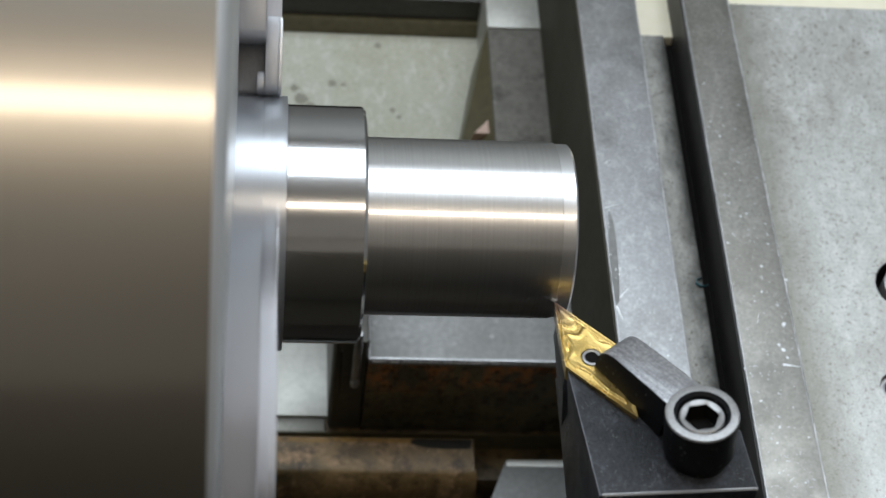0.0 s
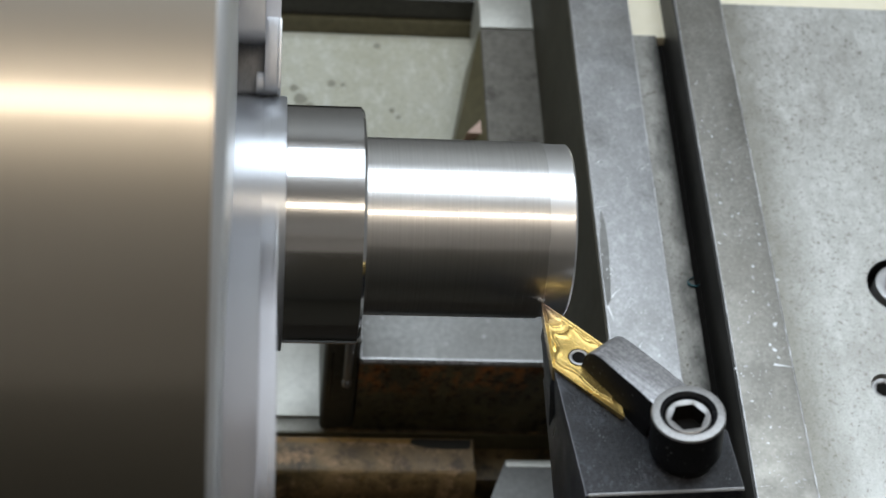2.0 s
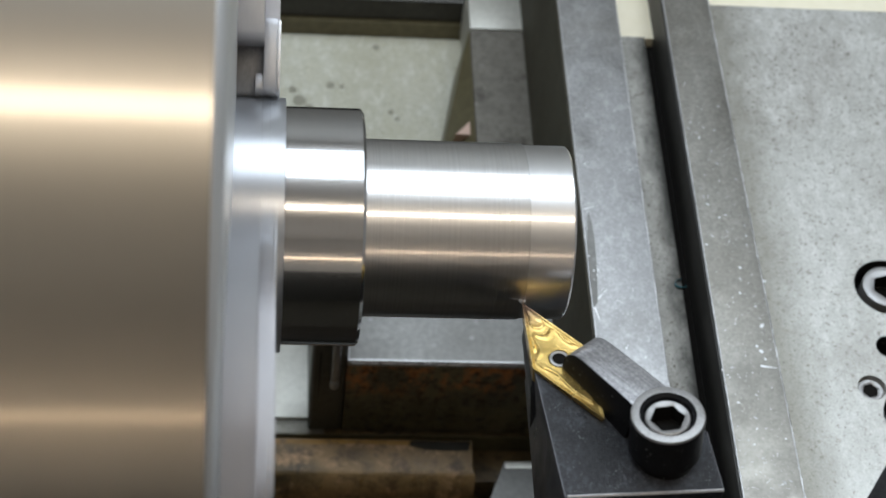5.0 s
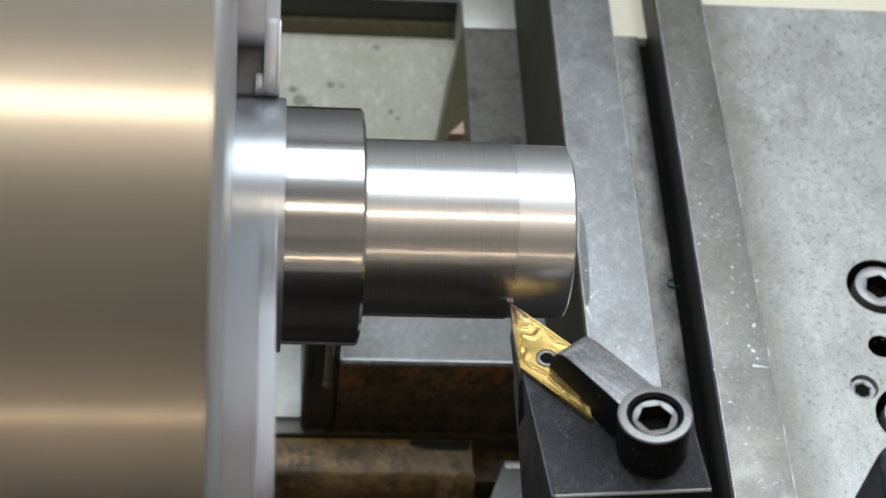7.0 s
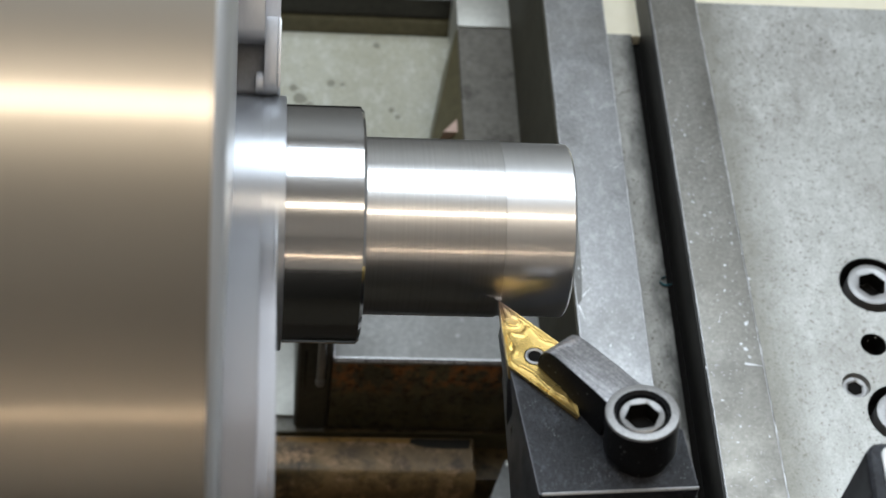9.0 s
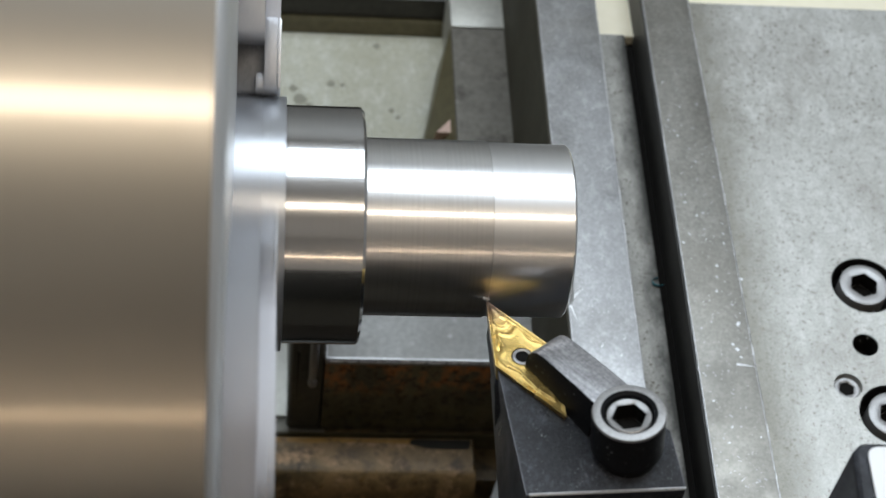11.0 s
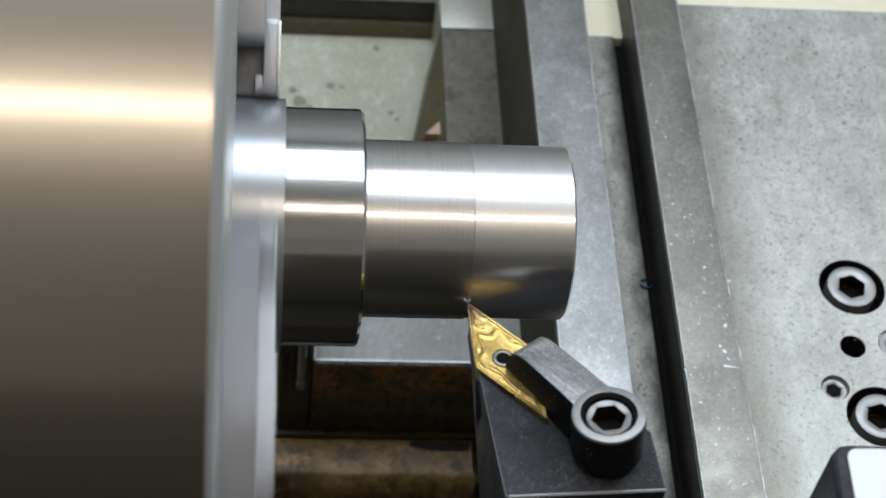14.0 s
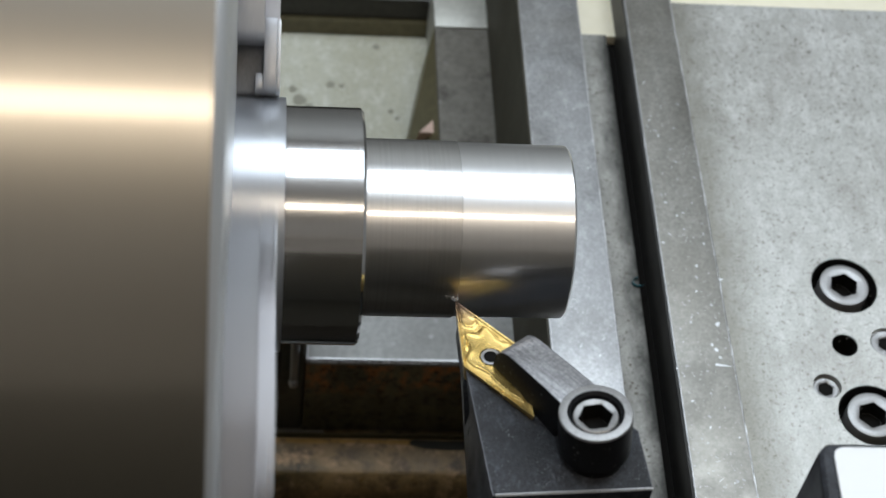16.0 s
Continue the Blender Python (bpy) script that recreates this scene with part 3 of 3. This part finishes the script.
    # brighter bead paints the specular spot at the rod's foot
    part("rod_glint", turned(((-214.8, 0.1), (-214.5, 0.9), (-213.6, 1.5), (-212, 1.7), (-210.6, 1.2), (-210.4, 0.1)), 28, "z", (19.0, 99.9, 0)), POLISH, s, "small rod end in brighter steel, painting its glint")
    part("wiper_rib", box(13.4, 14.6, 101.0, 102, -225, -196, 0.4), DARK_IRON, s, "thin dark rib")
    part("slide_base", box(97.3, 400, -140, 330, -239, -160.5, 1), DARK_IRON, s)
    return s


def cross_slide():
    s = thing("cross_slide", "ground steel cross slide with two long rails and cap screws", "cross slide")
    MOVING.append(s)
    part("left_rail", box(92.4, 112.9, -140, 330, -204, -140.4, 0.45), GROUND, s, "scratched ground steel rail", worn=NICKED)
    # thin dark sheet paints shade on the left rail's side
    part("rail_shade_sheet", box(91.9, 92.35, -140, 330, -204, -141.2), RAIL_SHADE, s, "dark sheet painting shade on the rail's side")
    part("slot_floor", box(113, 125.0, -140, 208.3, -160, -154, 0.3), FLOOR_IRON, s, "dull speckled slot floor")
    # gap bottom in near black: the slot's shadow painted in
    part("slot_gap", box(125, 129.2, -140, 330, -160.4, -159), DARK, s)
    part("right_rail", prism(((129.0, -140), (148.4, -140), (144.3, 330), (129.0, 330)), -159, -139.6, 0.4), GRIMED, s, "scratched ground steel rail", worn=NICKED)
    # black sheet paints the slot's shadow onto the right rail's side
    part("slot_shade_sheet", box(128.5, 128.95, -140, 330, -159, -140.3), SLOT_SHADE, s, "dark sheet painting shade on the rail's side")
    holes = ((185.4, 91.8, 10.35, 9, 48), (185.6, 45.0, 10.35, 9, 48), (181.6, 69.6, 4.0, 8, 28), (173.6, 54.9, 4.3, 2.2, 32), (194.8, 71.0, 5.2, 1.2, 32))
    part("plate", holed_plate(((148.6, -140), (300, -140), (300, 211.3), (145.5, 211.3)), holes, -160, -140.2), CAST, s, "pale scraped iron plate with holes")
    for x, y in ((185.4, 91.8), (185.6, 45.0)):
        # dark discs and wall rings paint shade into the counterbores
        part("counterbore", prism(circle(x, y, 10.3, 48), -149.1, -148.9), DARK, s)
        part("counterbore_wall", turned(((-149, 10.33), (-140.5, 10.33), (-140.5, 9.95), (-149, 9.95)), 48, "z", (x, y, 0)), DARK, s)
        socket_screw("cap_screw", s, x, y + 0.2, -140.0, 7.6, 4.6, 8.6, "steel cap screw in a black counterbore", mat=CAP)
    socket_screw("set_screw", s, 173.6, 54.9, -141.6, 3.8, 2.5, 0.8, mat=CAP)
    socket_screw("set_screw", s, 194.8, 71.0, -140.9, 4.7, 2.6, 0.8, mat=CAP)
    part("hole_shade_ring", turned(((-147.9, 3.98), (-140.6, 3.98), (-140.6, 3.8), (-147.9, 3.8)), 28, "z", (181.6, 69.6, 0)), DARK, s)
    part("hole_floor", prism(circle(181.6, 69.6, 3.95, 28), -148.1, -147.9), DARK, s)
    return s


def scratches(s):
    """Bright nicks and scratches on the rails and the plate."""
    rng = random.Random(7)
    bright = (((94.6, 119.0), (93.6, 112.0), (92.9, 103.0), (92.7, 92.0), (93.0, 82.0), (94.4, 84.0), (95.2, 95.0), (95.6, 106.0), (95.5, 113.0)),)
    for poly in bright:
        part("worn_nick", prism(poly, -140.6, -140.33), SADDLE, s, "smooth worn hollow at the rail's edge")
    lines = [((93.2, 119.5), (97.6, 120.8), 0.5), ((93.6, 84.0), (97.5, 88.6), 0.6), ((93.2, 82.0), (94.6, 76.5), 0.8), ((94.9, 104), (95.6, 92), 0.35), ((140.8, 61.4), (146.4, 60.6), 0.9)]
    for k in range(34):
        x0, x1 = ((93, 112.5), (129.6, 145.2))[k % 2]
        x, y, a, l = rng.uniform(x0 + 1, x1 - 2.5), rng.uniform(15, 190), rng.uniform(-0.9, 1.5), rng.uniform(0.4, 2.6)
        lines.append(((x, y), (min(x + l * math.cos(a), x1), y + l * math.sin(a)), rng.uniform(0.12, 0.32)))
    for (ax, ay), (bx, by), w in lines:
        d = Vector((bx - ax, by - ay)).normalized() * w / 2
        z = -140.38 if bx < 120 else -139.58
        part("scratch", prism(((ax, ay), (ax - d.y, ay + d.x), (bx, by), (ax + d.y, ay - d.x)), z - 0.05, z + 0.03), BRIGHT, s)

    def fleck(bm, x, y, z, r, long=1.0, turn=0.0):
        n = rng.randint(5, 8)
        ring = []
        for i in range(n):
            a = 2 * math.pi * i / n
            q = r * rng.uniform(0.45, 1.1)
            p = Vector((q * long * math.cos(a), q * math.sin(a)))
            p.rotate(Matrix.Rotation(turn, 2))
            ring.append(bm.verts.new((x + p.x, y + p.y, z)))
        tip = bm.verts.new((x, y, z + 0.05))
        for i in range(n):
            bm.faces.new((ring[i], ring[(i + 1) % n], tip))

    # small dents where the metal shines, thickest on the half of the rails next to the tool
    dents, faint = bmesh.new(), bmesh.new()
    for k in range(170):
        y = 20 + 150 * rng.random() ** 1.7
        fleck(faint if k % 3 else dents, rng.uniform(130, 145), y, -139.57, rng.choice((0.1, 0.13, 0.17, 0.25, 0.4)), rng.uniform(0.8, 2.2), rng.uniform(0, 3))
    for k in range(60):
        fleck(dents if k % 2 else faint, rng.uniform(93.2, 112.4), rng.uniform(20, 190), -140.37, rng.choice((0.12, 0.16, 0.22, 0.35)), rng.uniform(0.8, 1.8), rng.uniform(0, 3))
    for k in range(9):
        fleck(dents, rng.gauss(94.6, 0.7), rng.uniform(78, 122), -140.31, rng.uniform(0.12, 0.3), rng.uniform(1, 3), 1.4)
    for x, y, r in ((143.5, 76, 1.3), (141.8, 66.5, 1.2), (140.6, 68.5, 0.9), (146.6, 92.5, 1.0), (142.6, 63.8, 0.8), (138.4, 88.0, 0.9), (139.7, 97.5, 0.8), (136.0, 117, 0.8), (138.0, 118, 0.7)):
        fleck(dents, x, y, -139.54, r * 0.62, 1.3, rng.uniform(0, 3))
    # the long edges, rubbed bright in broken stretches
    for x, lean, z, w in ((147.0, -0.00872, -139.58, 0.17), (112.6, 0, -140.39, 0.16), (129.2, 0, -139.6, 0.13)):
        y = 0.0
        while y < 300:
            l = rng.uniform(3, 12)
            if rng.random() < 0.85:
                fleck(faint if rng.random() < 0.5 else dents, x + lean * (y + l / 2) + rng.uniform(-0.08, 0.08), y + l / 2, z, w * rng.uniform(0.5, 1.2), l / w * 0.6, math.pi / 2)
            y += l * 0.7
        for k in range(12 if x > 140 else 3):
            y = rng.uniform(20, 200)
            fleck(dents, x + lean * y - 0.2, y, z, rng.uniform(0.15, 0.4), 1.6, 1.2)
    tagged(part("dent_work", dents, BRIGHT, s, "small bright dents in the steel"), kind="stuff")
    tagged(part("rub_work", faint, SHINE, s, "faint rubbed marks in the steel"), kind="stuff")
    # dark pits in the plate and the slot floor
    pits = bmesh.new()
    for k in range(420):
        fleck(pits, rng.uniform(146.5, 215), rng.uniform(15, 205), -140.19, rng.choice((0.12, 0.16, 0.2, 0.3)), rng.uniform(0.8, 1.8), rng.uniform(0, 3))
    for k in range(120):
        fleck(pits, rng.uniform(113.6, 124.6), rng.uniform(30, 200), -153.99, rng.choice((0.15, 0.2, 0.35, 0.5)), rng.uniform(0.8, 1.8), rng.uniform(0, 3))
    tagged(part("pit_work", pits, GRIME, s, "small dark pits in the iron"), kind="stuff")


def coil(bm, start, way, turns, radius, wire, rng):
    """A springy curl of thin steel round a bent line."""
    p, d = Vector(start), Vector(way)
    side = d.cross(Vector((0.3, 0.2, 0.9))).normalized()
    over = d.cross(side).normalized()
    steps = int(turns * 10)
    prev = None
    bend = Vector((rng.uniform(-1, 1), rng.uniform(-1, 1), rng.uniform(-1, 1))) * d.length * 0.35
    for i in range(steps + 1):
        u = i / steps
        a = 2 * math.pi * turns * u
        r = radius * (0.6 + 0.5 * math.sin(3 * u + radius))
        q = p + d * u + bend * (u * (1 - u) * 2) + side * r * math.cos(a) + over * r * math.sin(a)
        w = wire * (0.5 + 0.5 * math.sin(math.pi * min(1, u + 0.15)))
        v = [bm.verts.new(q + side * w * x + over * w * 0.5 * y) for x, y in ((-1, -1), (1, -1), (1, 1), (-1, 1))]
        if prev:
            for k in range(4):
                bm.faces.new((prev[k], prev[(k + 1) % 4], v[(k + 1) % 4], v[k]))
        prev = v


def chips():
    c = thing("metal_chip", "fine bright curl of steel at the cutting tip", "metal chip")
    MOVING.append(c)
    rng = random.Random(5)
    for at, way, turns, r, w in (((45.5, -18.4, 0.3), (-0.5, -0.4, 1.4), 4, 0.24, 0.07), ((45.7, -18.6, 0.4), (0.3, -0.2, 1.2), 3, 0.18, 0.06),
                                 ((45.3, -18.5, 0.9), (-2.2, 0.3, 0.6), 3, 0.22, 0.08)):
        bm = bmesh.new()
        coil(bm, at, way, turns, r, w, rng)
        part("curl", bm, BRIGHT, c)
    return c


def swarf_nest(seed, size, strands):
    """A loose tangle of thin curls about its own middle."""
    rng = random.Random(seed)
    n = thing("swarf_nest", "loose tangle of thin brownish steel curls thrown off the cut", "swarf", "flying swarf")
    for k in range(strands):
        bm = bmesh.new()
        d = Vector((rng.gauss(0, 1), rng.gauss(0, 1), rng.gauss(0, 1))).normalized() * size * rng.uniform(0.5, 1)
        o = Vector((rng.gauss(0, 1), rng.gauss(0, 1), rng.gauss(0, 1))) * size * 0.22 - d * 0.5
        coil(bm, o, d, rng.uniform(1.5, 4), size * rng.uniform(0.05, 0.13), 0.075, rng)
        part("strand", bm, CURL, n)
    return n


def swarf():
    c = thing("swarf_curl", "small teal curl of swarf lying in the slot", "swarf")
    MOVING.append(c)
    bm = bmesh.new()
    prev = None
    for i in range(16):
        a = 2.2 + i * 0.26
        x, y = 124.6 + i * 0.02 + 2.2 * math.sin(a), 101.0 + 1.6 * math.cos(a)
        v = [bm.verts.new((x, y, -153.9 + k)) for k in (0, 0.9)] + [bm.verts.new((x + 0.2, y + 0.2, -153.9 + k)) for k in (0.9, 0)]
        if prev:
            for k in range(4):
                bm.faces.new((prev[k], prev[(k + 1) % 4], v[(k + 1) % 4], v[k]))
        prev = v
    part("curl", bm, TEAL, c)
    return c


# ---- the tool ----
def tool_holder():
    h = thing("tool_holder", "black oxide steel turning tool holder with a clamp", "tool holder")
    MOVING.append(h)
    top = -3.0
    low = ((49.2, -21), (49.2, -63.6), (81.6, -62), (80.4, -48.6), (59, -28))
    high = ((46.9, -34.6, 0.4), (50.3, -64.1, 2.2), (80.9, -62.3, 2.2), (79.6, -49.0, 1.4), (59.6, -32.5, 0.3))
    head = bevelled(loft([(x, y, -24) for x, y in low], high), 0.2)
    part("head", head, BLACK, h, worn=EDGE)
    # bright strip paints the highlight along the worn front edge
    part("front_edge", loft(((50.9, -64.05, 2.1), (80.8, -62.25, 2.1), (80.8, -61.95, 2.25), (50.9, -63.75, 2.25)), ((50.9, -64.2, 1.95), (80.8, -62.4, 1.95), (80.8, -62.1, 2.27), (50.9, -63.9, 2.27))), BRIGHT, h, "worn front edge with its bright highlight painted in")
    part("seat", prism(((46.5, -21.0), (47.3, -33.8), (58.8, -46.0), (57.8, -32.0)), -8.5, -4.2, 0.15), BLACK, h, "shim under the insert")
    part("nose", loft(((49.4, -23, -23.5), (49.4, -34, -23.5), (60, -44, -23.5), (58, -30, -23.5)), ((46.7, -22.2, -8.5), (47.5, -33.8, -8.5), (60, -44, -8.5), (57.6, -31.2, -8.5))), BLACK, h)
    part("shank", box(54, 80, -190, -61.5, -29, -6, 0.6), BLACK, h)
    return h


def clamp(h):
    # arm from its nose on the insert up to the ring round the screw
    start, d = Vector((57.65, -35.6)), Vector((0.581, -0.814))
    n = Vector((-d.y, d.x))
    bm = bmesh.new()
    rows = []
    prof = ((-3.9, 1.0, 4.2), (-3.7, 1.0, 5.6), (-3.0, 1.0, 7.0), (-1.7, 1.0, 8.2), (0.3, 1.0, 9.0), (5, 0.5, 10.1), (10, 0.5, 11.2), (15.5, 0.5, 12.15))
    for s, lo, hi in prof:
        w = 3.75 + 0.4 * max(0, min(1, s / 16))
        c = start + d * s
        pts = ((-w - 0.2, lo), (-w, hi - 0.45), (-w + 0.14, hi - 0.14), (-w + 0.45, hi), (w - 0.45, hi), (w - 0.14, hi - 0.14), (w, hi - 0.45), (w + 0.2, lo))
        rows.append([bm.verts.new((c.x + n.x * a, c.y + n.y * a, z)) for a, z in pts])
    for a, b in zip(rows, rows[1:]):
        for i in range(8):
            j = (i + 1) % 8
            f = bm.faces.new((a[i], a[j], b[j], b[i]))
            f.material_index = int(i in (2, 3, 4))
    bm.faces.new(rows[0]), bm.faces.new(rows[-1])
    c = part("clamp", bm, CLAMP_SHADE, h, "phosphated clamp with a brushed top and sides darkened as shade", 38, worn=BRUSHED)
    sx, sy, top = 69.0, -52.6, 13.4
    tilt = Matrix.Translation((sx, sy, top)) @ Matrix.Rotation(radians(11), 4, Vector((-0.814, -0.581, 0))) @ Matrix.Translation((-sx, -sy, -top))
    ring = turned(((top - 13, 4.5), (top - 13, 5.6), (top - 10.2, 6.0), (top - 9.4, 6.9), (top - 0.6, 7.0), (top - 0.15, 6.85), (top, 6.5), (top, 5.35), (top - 0.6, 4.7), (top - 4, 4.6)), 72, "z", (sx, sy, 0))
    for f in ring.faces:
        z = sum(v.co.z for v in f.verts) / 4
        f.material_index = int(z > top - 0.45 and all((v.co.xy - Vector((sx, sy))).length > 5 for v in f.verts))
    bmesh.ops.transform(ring, matrix=tilt, verts=ring.verts)
    part("clamp_ring", ring, CLAMP_SHADE, c, worn=CAP)
    socket_screw("clamp_screw", c, sx, sy, top - 0.9, 4.3, 3.35, 6.0, "socket head clamp screw", 0.1, tilt, CAP)
    return c


def insert():
    t = thing("cutting_insert", "gold coated diamond-shaped carbide insert with moulded chip grooves", "cutting insert")
    MOVING.append(t)
    T, L, F = Vector((45.65, -18.1)), Vector((46.5, -34.8)), Vector((59.3, -47.3))
    Q = T + F - L
    quad = (T, L, F, Q)
    centre = (T + F) / 2
    def at(u, v):
        p = T + (L - T) * u + (Q - T) * v
        return p.x, p.y
    # the wavy border of the raised middle, the same on both sides of the long diagonal
    half = [(0.30, 0.29), (0.36, 0.20), (0.40, 0.11), (0.46, 0.085), (0.53, 0.115), (0.585, 0.155), (0.66, 0.145), (0.73, 0.10), (0.80, 0.07), (0.87, 0.075), (0.885, 0.15), (0.85, 0.27), (0.83, 0.38), (0.87, 0.48), (0.90, 0.60), (0.89, 0.74), (0.87, 0.87)]
    middle = half + [(v, u) for u, v in half[-2:0:-1]]
    nose = [(0.055, 0.055), (0.13, 0.062), (0.19, 0.085), (0.23, 0.075), (0.29, 0.075), (0.31, 0.12), (0.27, 0.19), (0.235, 0.235)]
    nose = nose + [(v, u) for u, v in nose[-2:0:-1]]

    def inside(u, v, poly):
        """How far a point lies inside a border, negative outside."""
        best, hit = 9.0, False
        for (ax, ay), (bx, by) in zip(poly, poly[1:] + poly[:1]):
            dx, dy = bx - ax, by - ay
            k = max(0, min(1, ((u - ax) * dx + (v - ay) * dy) / (dx * dx + dy * dy)))
            best = min(best, math.hypot(u - ax - k * dx, v - ay - k * dy))
            if (ay > v) != (by > v) and u < ax + (v - ay) / dy * dx:
                hit = not hit
        return best if hit else -best

    def step(x, a, b):
        x = max(0, min(1, (x - a) / (b - a)))
        return x * x * (3 - 2 * x)

    def height(u, v):
        e = min(u, v, 1 - u, 1 - v)
        z = -0.26 * step(e, 0.02, 0.05)
        d = inside(u, v, middle)
        z += 0.34 * step(d, -0.014, 0.010) - 0.05 * step(d, 0.015, 0.07)
        d = inside(u, v, nose)
        z += 0.26 * step(d, -0.014, 0.010) - 0.10 * step(d, 0.01, 0.05)
        for cu, cv in ((0.62, 0.088), (0.088, 0.62)):
            du, dv = (u - cu) / (0.05 if cu > cv else 0.018), (v - cv) / (0.018 if cu > cv else 0.05)
            z += 0.26 * math.exp(-du * du - dv * dv)
        return z

    N = 96
    bm = bmesh.new()
    grid = [[bm.verts.new((*at(i / N, k / N), height(i / N, k / N))) for k in range(N + 1)] for i in range(N + 1)]
    for i in range(N):
        for k in range(N):
            bm.faces.new((grid[i][k], grid[i + 1][k], grid[i + 1][k + 1], grid[i][k + 1]))
    rim = [grid[i][0] for i in range(N)] + [grid[N][k] for k in range(N)] + [grid[i][N] for i in range(N, 0, -1)] + [grid[0][k] for k in range(N, 0, -1)]
    low = [bm.verts.new((centre.x + (p.co.x - centre.x) * 0.9, centre.y + (p.co.y - centre.y) * 0.9, -4.8)) for p in rim]
    for i in range(len(rim)):
        j = (i + 1) % len(rim)
        bm.faces.new((rim[i], rim[j], low[j], low[i]))
    bm.faces.new(low)
    part("body", tilted_insert(bm), GOLD, t, "gold plate with moulded wavy chip grooves", 50)
    c = centre + Vector((-0.55, 0.05))
    part("pin", tilted_insert(turned(((0.02, 1.4), (0.02, 1.95), (0.2, 1.9), (0.26, 1.7), (0.1, 1.4)), 40, "z", (c.x, c.y, 0))), POLISH, t, "steel lock pin")
    # dark ring and disc paint the shade round and inside the pin
    part("pin_gap", tilted_insert(turned(((-0.1, 1.9), (-0.1, 2.3), (0.03, 2.25), (0.03, 1.9)), 40, "z", (c.x, c.y, 0))), DARK, t)
    part("pin_socket", tilted_insert(prism(circle(c.x, c.y, 1.45, 24), 0.02, 0.06)), DARK, t)
    return t


def tilted_insert(bm):
    """The insert rises from its cutting tip: a negative rake."""
    for v in bm.verts:
        v.co.z += ((v.co.x - 45.65) * 0.423 + (-18.1 - v.co.y) * 0.906) * 0.09
    return bm


def tool_post():
    p = thing("tool_post", "black tool post block with a white label plate on top", "tool post")
    MOVING.append(p)
    part("body", prism(rounded(((102.3, -150), (190, -150), (190, -63.5), (107.1, -63.5)), [2, 2, 2, 3], 4), -140, 22, 1.6, 3), BLACK, p)
    part("label_plate", prism(rounded(((107.8, -148), (186, -148), (186, -64.9), (109.4, -64.9)), 2.2, 5), 22, 22.6, 0.2), LABEL, p, "white plastic label plate")
    part("holder_block", box(50, 101.3, -150, -72, -60, -30, 1.5), BLACK, p)
    return p


shop()
ceiling_lights()
screen = wall_light()
bed = lathe_bed()
back_cover()
spinning = chuck()
piece, skin = workpiece()
saddle()
scratches(cross_slide())
swarf()
chips()
nests = [swarf_nest(11, 9, 4), swarf_nest(23, 9, 5), swarf_nest(31, 12, 11)]
holder = tool_holder()
clamp(holder)
insert()
tool_post()


def motions():
    # the added light blocker slides off the wall light and comes back
    walk(screen, [(t, pose(-x, 0, AXIS)) for t, x in ((0, 0), (3.47, 0), (3.6, 2.2), (4.5, 2.2), (8, 2.2), (12.0, 2.2), (12.8, 2.2), (12.97, 0), (14, 0), (16, 0))])
    for ob in MOVING:
        walk(ob, [(t, pose(-TRAVEL * t / 16, 0, AXIS)) for t in (0, 4, 8, 12, 16)])
    # tangles of swarf wait hidden from the camera by the holder, are thrown round the bar, and drop into the tray
    for ob, t0, hx, way in ((nests[0], 12.7, 69, ((27, -20, 9), (24, -18, 15), (22, -21, 8), (25, -27, -90))),
                            (nests[1], 13.25, 67, ((26, -20, 9), (22.5, -18, 16), (21, -20, 12), (25, -27, -90))),
                            (nests[2], 14.2, 70, ((26, -22, 8), (24.0, -21, 12), (23.3, -23, 7), (24, -28, -45)))):
        def rides(t, x, y, z):
            return Vector(((x - 1000 * TRAVEL * t / 16) / 1000, y / 1000, AXIS + z / 1000))
        rows = [(t, rides(t, hx, -31, -42), 0) for t in (0, 4, 8, 12, t0)]
        rows += [(t0 + 0.1 + 0.12 * k, Vector((x / 1000, y / 1000, AXIS + z / 1000)), 40 * (k + 1)) for k, (x, y, z) in enumerate(way)]
        lie = Vector((0.045, -0.04, AXIS - 0.394))
        rows += [(t0 + 0.75, lie, 200), (16.0, lie, 200)]
        walk(ob, [(t, pose(p.x, p.y, p.z, 0, 0, a)) for t, p, a in rows])
    # 40 degrees every thirtieth of a second: a jaw stands in the same place each tenth
    for ob in (spinning, piece):
        walk(ob, [(i / FPS, pose(0, 0, AXIS, 40 * i)) for i in range(0, 481)])
    walk(skin, [(t, pose(-TRAVEL * t / 16, 0, 0)) for t in (0, 4, 8, 12, 16)])


motions()
